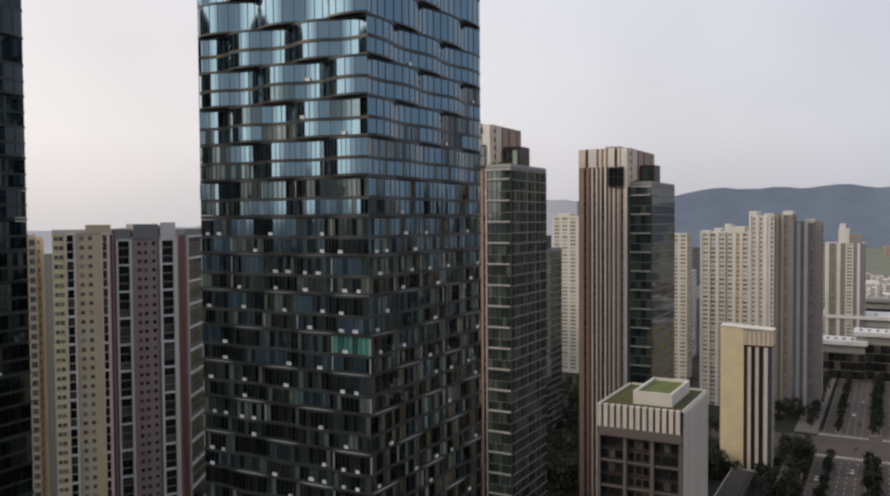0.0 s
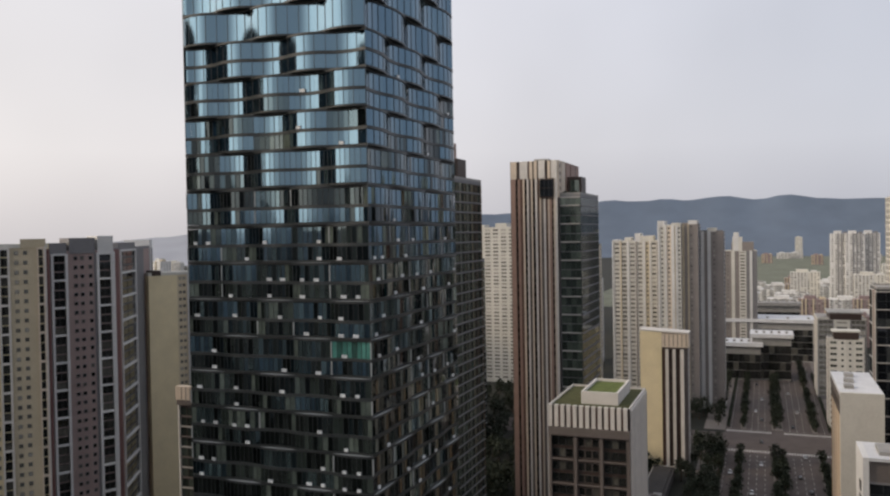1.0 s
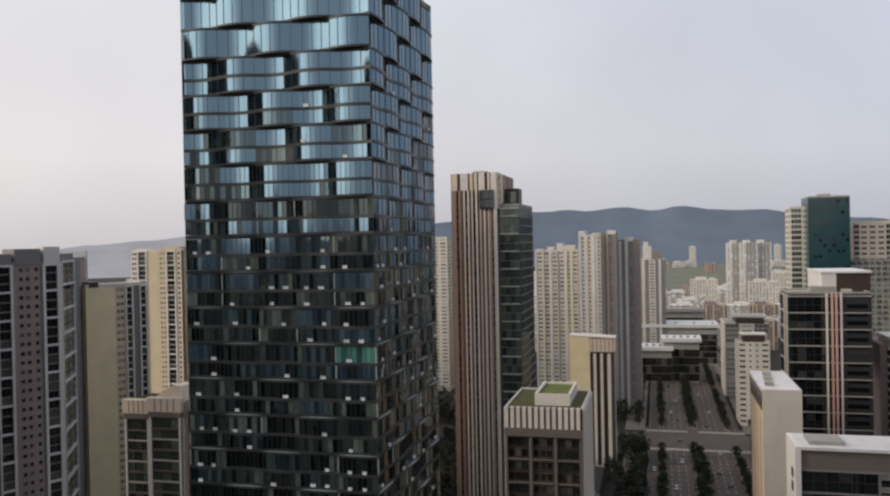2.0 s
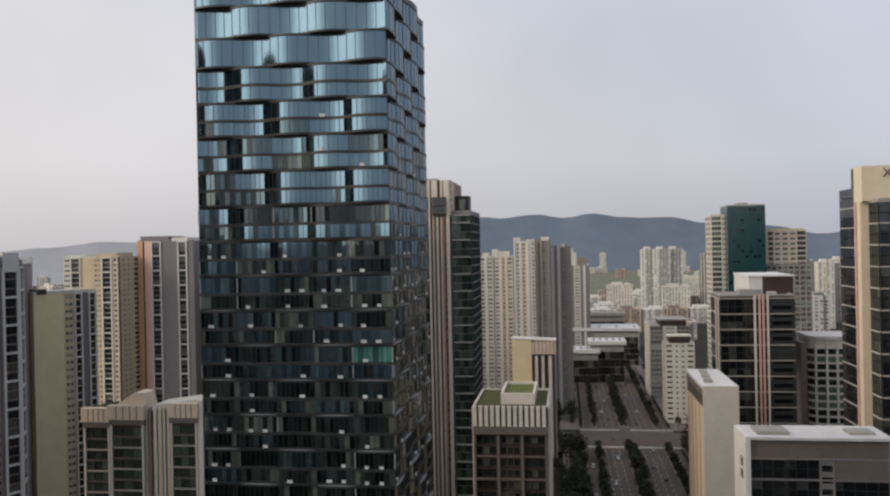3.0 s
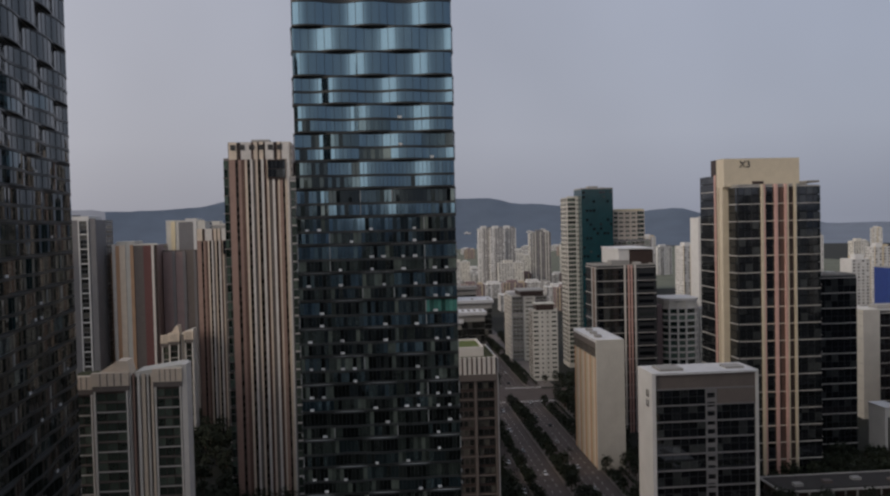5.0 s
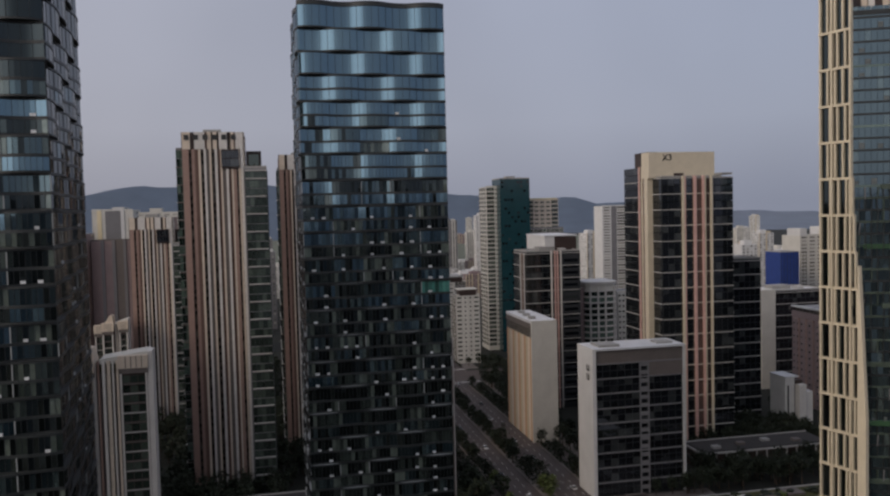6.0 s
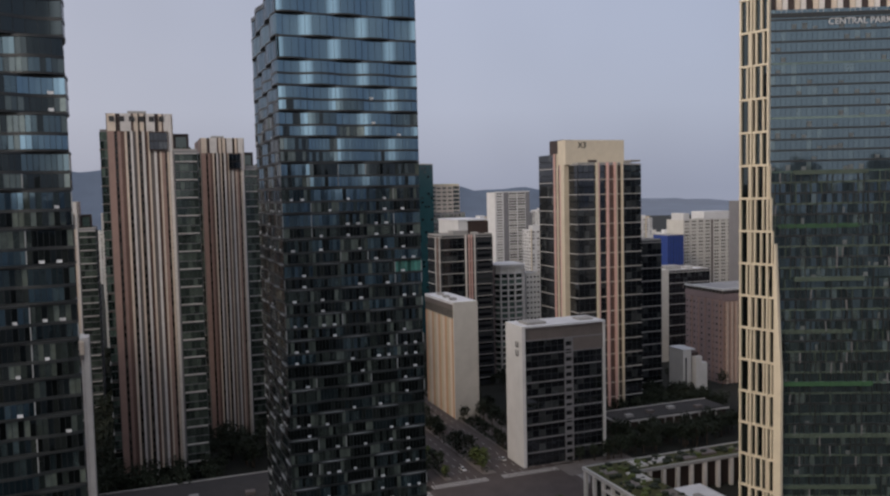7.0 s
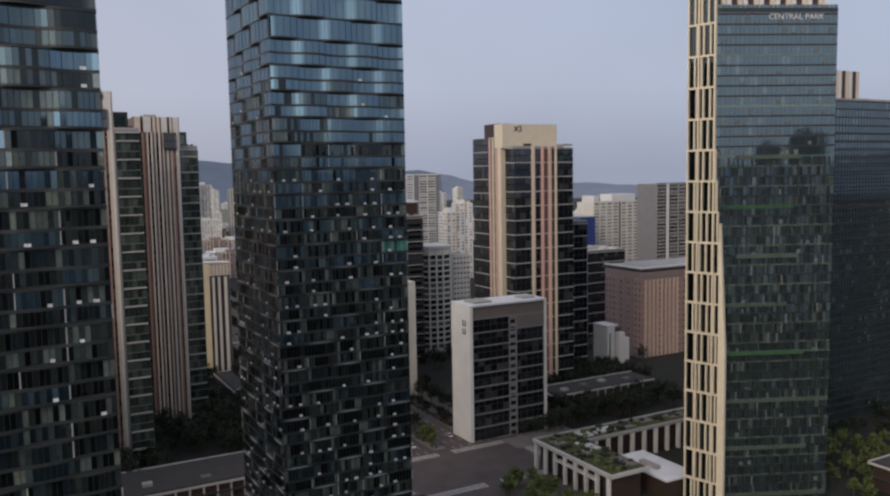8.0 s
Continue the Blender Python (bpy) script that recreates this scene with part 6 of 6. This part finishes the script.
# ---- the city farther off ----
def far_block(w, d, h, wall, strip, label, seed):
    b = Building("far_apartment", 0, 0, label, "apartment block", "far apartment blocks")
    rng = random.Random(seed)
    b.s("wall", wall).box(-w / 2, w / 2, 0, d, 0, h)
    f = faces(-w / 2, w / 2, 0, d)
    n = int(w / 4.2)
    for i in range(n + 1):
        if rng.random() < .5:
            b.s("rib", strip).fbox(f["S"], max(0, w * i / n - .7), min(w, w * i / n + .7), 0, .8, 0, h + 1)
    # pale panes lower the contrast, as haze would
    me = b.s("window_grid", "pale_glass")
    for side in "SEW":
        fc = f[side]
        m = int(fc.w / 4.2)
        for k in range(int(h / 3.1)):
            for i in range(m):
                if rng.random() < .86:
                    u = fc.w * (i + .5) / m
                    a, c = fc.at(u - 1.05, .08), fc.at(u + 1.05, .08)
                    z = h - 2.6 - 3.1 * k
                    me.quad((*a, z), (*c, z), (*c, z + 1.6), (*a, z + 1.6))
    b.s("roof_head", wall).box(-w * .3, w * .1, d * .2, d * .7, h, h + 4)
    b.s("roof_head", strip).box(w * .2, w * .4, d * .2, d * .6, h, h + 2.5)
    return b.done()


VARIANTS = [far_block(26, 16, 78, "ivory_wall", "white_wall", "far ivory apartment block", 1), far_block(34, 14, 70, "white_wall", "grey_wall", "far white apartment block", 2),
            far_block(20, 18, 88, "white_wall", "beige_wall", "far slim white apartment tower", 3), far_block(40, 15, 52, "ivory_wall", "white_wall", "far low ivory apartment block", 4),
            far_block(24, 20, 84, "grey_wall", "white_wall", "far grey apartment tower", 5),
            far_block(24, 17, 108, "white_wall", "grey_wall", "far tall white apartment tower", 6), far_block(30, 18, 100, "grey_wall", "ivory_wall", "far tall grey apartment tower", 7),
            far_block(46, 26, 22, "white_wall", "concrete", "far low white town block", 8), far_block(34, 20, 30, "rosewood", "beige_wall", "far low brick-pink town block", 9)]
rng = random.Random(21)
spots = [(-420, 640), (-380, 700), (-350, 560), (-455, 560), (-300, 700), (-250, 760), (-400, 860), (-330, 900), (-270, 560), (-480, 780), (-520, 690), (-560, 880)]
for k in range(150):
    a = radians(rng.uniform(-52, 42))
    d = rng.uniform(620, 1250) if k % 3 else rng.uniform(1250, 2100)
    spots.append((math.sin(a) * d, math.cos(a) * d))
# unseen blocks behind the camera, added to shape the reflections in the glass
for k in range(110):
    a, d = radians(rng.uniform(108, 252)), rng.uniform(150, 620)
    spots.append((math.sin(a) * d - 60, math.cos(a) * d - 130))
used = []
first = set()
for k, (x, y) in enumerate(spots):
    if -70 < x < 70 and 0 < y < 1250:
        continue
    if -60 < x < 330 and y > 1180 or -60 < x < 230 and y > 600:
        continue
    if -60 < x < 210 and 0 < y < 700 or 0 > y > -190:
        continue
    if any(math.hypot(x - p, y - q) < 42 for p, q in used):
        continue
    used.append((x, y))
    v = VARIANTS[rng.randrange(5) if y > 0 else rng.choice((4, 6, 1, 0, 2))]
    turn = rng.choice((0, 0, 0, 12, -15, 90))
    if v not in first:
        first.add(v)
        v.matrix_basis = pose(x, y, 0, 0, 0, turn)
    else:
        # the unseen ones are stretched to make the mirrored skyline uneven
        grow = rng.uniform(0.7, 1.7) if y < 0 else 1.0
        copy_thing(v, pose(x, y, rng.uniform(-16, 0) * (y > 0), 0, 0, turn) @ Matrix.Diagonal((1, 1, grow, 1)))
LOW_TOWN = []
for row in range(9):
    y = 890 + row * 92
    for x in range(-50 + 13 * (row % 3), 250, 66):
        if rng.random() < 0.72:
            LOW_TOWN.append((x + rng.uniform(-10, 10), y + rng.uniform(-20, 20), rng.choice((7, 7, 8))))
for x in range(10, 720, 46):
    LOW_TOWN.append((x + rng.uniform(-16, 16), rng.uniform(2250, 3300), rng.choice((7, 8))))
for x in (80, 125, 330, 372, 450, 640, 690, 735):
    LOW_TOWN.append((x + rng.uniform(-15, 15), rng.uniform(3350, 3850), rng.choice((1, 0, 7))))
for x, y, k in ((88, 1262, 5), (106, 1250, 5), (126, 1256, 5), (176, 1230, 6), (44, 1290, 3), (122, 1215, 3), (165, 700, 1), (205, 980, 1), (-95, 900, 2), (-130, 820, 0), (215, 1150, 5), (250, 1120, 2), (270, 1210, 5), (300, 1100, 2),
                (235, 1290, 0), (330, 1180, 4), (360, 1240, 2), (190, 1500, 3), (290, 1900, 2), (330, 1500, 3), *LOW_TOWN):
    v = VARIANTS[k]
    if v not in first:
        first.add(v)
        v.matrix_basis = pose(x, y, 0, 0, 0, 0)
    else:
        copy_thing(v, pose(x, y, 0, 0, 0, 0))


# ---- trees ----
def tree(seed, h, r, mat, label):
    rng = random.Random(seed)
    root = thing("tree", 0, 0, 0, label, "tree", "street trees")
    t = Shape()
    n = 7
    rings = []
    for k, (z, q) in enumerate(((0, .26), (h * .3, .19), (h * .55, .12), (h * .8, .05))):
        rings.append([(q * math.cos(6.283 * i / n) + .12 * k * math.sin(seed), q * math.sin(6.283 * i / n), z) for i in range(n)])
    t.v = [p for ring in rings for p in ring]
    for k in range(3):
        for i in range(n):
            j = (i + 1) % n
            t.f.append([k * n + i, k * n + j, (k + 1) * n + j, (k + 1) * n + i])
            t.m.append(0)
    for k in range(5):
        a = 6.283 * k / 5 + seed
        z = h * (.38 + .07 * k)
        ex, ey = r * .65 * math.cos(a), r * .65 * math.sin(a)
        t.hexa([(-.06, -.06, z), (.06, -.06, z), (.06, .06, z), (-.06, .06, z), (ex - .03, ey - .03, z + h * .2), (ex + .03, ey - .03, z + h * .2), (ex + .03, ey + .03, z + h * .2), (ex - .03, ey + .03, z + h * .2)])
    part("trunk", t, M["bark"], root)
    c = Shape()
    for k in range(230):
        a, e = rng.uniform(0, 6.283), rng.uniform(-.9, 1.35)
        q = rng.uniform(.45, 1.0) * (1 + .25 * math.sin(3 * a + seed))
        p = Vector((r * q * math.cos(a) * math.cos(e), r * q * math.sin(a) * math.cos(e), h * .64 + h * .36 * q * math.sin(e)))
        s1 = rng.uniform(.35, .75)
        u = Vector((rng.uniform(-1, 1), rng.uniform(-1, 1), rng.uniform(-.6, .6))).normalized() * s1
        v = Vector((rng.uniform(-1, 1), rng.uniform(-1, 1), rng.uniform(-.6, .6))).normalized() * s1
        c.quad(tuple(p - u), tuple(p - v * .8), tuple(p + u), tuple(p + v * .8))
    part("crown", c, M[mat], root)
    return root


TREES = [tree(1, 8.0, 2.7, "leaf", "dark green street tree in full leaf"), tree(2, 9.5, 3.1, "leaf", "dark green street tree in full leaf"),
         tree(3, 6.5, 2.4, "leaf_light", "light green young tree"), tree(4, 11.0, 3.6, "leaf", "tall dark green tree")]
rng = random.Random(33)
places = []
for x in (-24.2, 14.5, -7.2, -4.2, -38, 29):
    for y0, y1 in ((216, 436), (500, 740)):
        y = y0
        while y < y1:
            if rng.random() < .9:
                places.append((x + rng.uniform(-.5, .5), y, rng.choice((2, 2, 0) if -30 < x < 20 else (0, 1, 0))))
            y += rng.uniform(6.5, 9.5) if y0 < 400 else rng.uniform(9, 13)
for x0, x1, y0, y1, n in ((-46, -34, 330, 450, 24), (-62, -40, 500, 640, 40), (26, 42, 300, 450, 34), (34, 60, 420, 500, 26), (60, 130, 205, 227, 60), (100, 148, 246, 288, 80), (66, 140, 248, 262, 50), (-34.5, -33, 212, 440, 30), (24, 26, 212, 440, 40), (-44, -34, 210, 330, 24), (56, 150, 330, 430, 60), (140, 330, 290, 420, 60), (-88, -72, 250, 310, 50), (-72, -46, 250, 330, 50), (-86, -72, 330, 420, 30), (-124, -74, 356, 470, 80), (-250, -150, 230, 380, 220), (-46, -40, 212, 330, 30), (-200, -112, 330, 560, 330), (-160, -112, 232, 345, 120), (-160, -126, 200, 260, 40),
                          (-126, -92, 262, 305, 34), (-8, 10, 118, 162, 30), (88, 150, 60, 105, 30), (108, 205, 95, 148, 70), (36, 62, 206, 212, 10), (-105, -80, 340, 400, 20), (26, 36, 208, 260, 16), (-240, -150, 180, 208, 24), (-72, -46, 380, 396, 14), (80, 128, 330, 372, 22)):
    for k in range(n):
        places.append((rng.uniform(x0, x1), rng.uniform(y0, y1), 2 if y1 < 165 else rng.choice((0, 1, 3))))
first = set()
built = ((10, 54, 211, 230), (13, 26, 293, 348), (65, 102, 261, 301), (30, 67, 359, 407), (72, 111, 378, 404), (-150, -123, 260, 300), (-110, -88, 310, 350),
         (101, 139, 291, 313), (185, 263, 296, 333), (187, 233, 365, 393), (147, 163, 280, 298), (67, 133, 227, 247), (-70, -46, 214, 247), (-179, -81, 205, 235), (35, 61, 245, 263), (22, 53, 507, 642), (16, 102, 125, 174), (-194, -160, 397, 431), (-212, -192, 384, 397))
places = [p for p in places if not any(a - 1 < p[0] < b + 1 and c - 1 < p[1] < d + 1 for a, b, c, d in built)]
places.sort(key=lambda p: math.hypot(p[0] + 90, p[1] + 60))
grove = Shape()
for q, (x, y, k) in enumerate(places):
    if q >= 190:
        a, sc = rng.uniform(0, 6.283), rng.uniform(.8, 1.2)
        ca, sa, o = math.cos(a) * sc, math.sin(a) * sc, len(grove.v)
        for ch in TREES[k].children:
            o = len(grove.v)
            grove.v += [(x + v.co.x * ca - v.co.y * sa, y + v.co.x * sa + v.co.y * ca, v.co.z * sc) for v in ch.data.vertices]
            for pl in ch.data.polygons:
                grove.f.append([o + i for i in pl.vertices])
                grove.m.append(1 if ch.name.startswith("trunk") else 0)
        continue
    m = pose(x, y, 0, 0, 0, rng.uniform(0, 360)) @ Matrix.Diagonal((*[rng.uniform(.8, 1.2)] * 3, 1))
    if k not in first:
        first.add(k)
        TREES[k].matrix_basis = m
    else:
        ob = copy_thing(TREES[k], m)
        ob.scale = m.to_scale()
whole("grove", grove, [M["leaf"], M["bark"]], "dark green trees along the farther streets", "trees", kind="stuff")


# ---- clipped hedges between the lanes ----
def hedge_row(x, y0, y1, w, h, seed):
    rng = random.Random(seed)
    s = Shape()
    n = int((y1 - y0) * 9)
    for k in range(n):
        p = Vector((x + rng.uniform(-w, w), rng.uniform(y0, y1), 0.3 + h * math.sqrt(rng.random())))
        u = Vector((rng.uniform(-1, 1), rng.uniform(-1, 1), rng.uniform(-.4, .4))).normalized() * rng.uniform(.3, .6)
        v = Vector((rng.uniform(-1, 1), rng.uniform(-1, 1), rng.uniform(-.4, .4))).normalized() * rng.uniform(.3, .6)
        s.quad(tuple(p - u), tuple(p - v), tuple(p + u), tuple(p + v))
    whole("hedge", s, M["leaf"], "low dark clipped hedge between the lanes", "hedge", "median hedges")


for i, (x, w) in enumerate(((-5.5, 2.4), (-24, 1.2), (14.5, 1.2), (-32.6, .8), (22.6, .8))):
    hedge_row(x, 214, 324, w, 1.2, 50 + i)
    hedge_row(x, 330, 438, w, 1.2, 60 + i)
    hedge_row(x, 498, 700, w, 1.3, 70 + i)


# ---- cars ----
def car(mat, label):
    root = thing("car", 0, 0, 0, label, "car", "cars on the avenue")
    s = Shape()
    s.hexa([(-.9, -2.2, .35), (.9, -2.2, .35), (.9, 2.2, .35), (-.9, 2.2, .35), (-.86, -2.15, .85), (.86, -2.15, .85), (.86, 2.1, .8), (-.86, 2.1, .8)])
    body = part("body", s, M[mat], root)
    c = Shape()
    c.hexa([(-.82, -1.7, .85), (.82, -1.7, .85), (.82, .9, .85), (-.82, .9, .85), (-.66, -1.2, 1.42), (.66, -1.2, 1.42), (.66, .3, 1.42), (-.66, .3, 1.42)])
    part("cabin", c, M["flat_glass"], root)
    r = Shape()
    r.box(-.64, .64, -1.15, .25, 1.42, 1.47)
    part("car_roof", r, M[mat], root)
    for x in (-.82, .82):
        for y in (-1.4, 1.35):
            w = Shape()
            ring = [(y + .33 * math.cos(6.283 * i / 10), .33 + .33 * math.sin(6.283 * i / 10)) for i in range(10)]
            w.v = [(x - .1, p, q) for p, q in ring] + [(x + .1, p, q) for p, q in ring]
            w.f = [[i, (i + 1) % 10, 10 + (i + 1) % 10, 10 + i] for i in range(10)] + [list(range(9, -1, -1)), list(range(10, 20))]
            w.m = [0] * 12
            part("wheel", w, M["rubber"], root)
    return root


CARS = [car("car_white", "white saloon car on the avenue"), car("car_dark", "dark saloon car on the avenue")]
first = set()
for k, (x, y) in enumerate([(-17.7, 250), (-14, 292), (3, 268), (7, 331), (-28, 312), (-17.8, 372), (3.2, 402), (17.5, 356), (-28, 402), (-14, 520), (6.8, 548), (3.1, 610), (-18, 640), (6.8, 226), (-14.2, 221), (17.6, 232),
                          (3.3, 300), (-28, 268), (7, 380), (-14, 420), (60, 182), (82, 195), (-60, 190), (17.6, 290), (-17.6, 330), (3.2, 345), (6.9, 440), (-14.1, 465), (-28.2, 350), (17.8, 410), (3.1, 505), (-17.7, 545), (-14, 585), (6.8, 660), (40, 190), (-45, 179), (108, 181)]):
    m = pose(x, y, 0.1, 0, 0, 90 if y < 200 else (0 if x > -5 else 180))
    q = 0 if k % 3 else 1
    if q not in first:
        first.add(q)
        CARS[q].matrix_basis = m
    else:
        copy_thing(CARS[q], m)
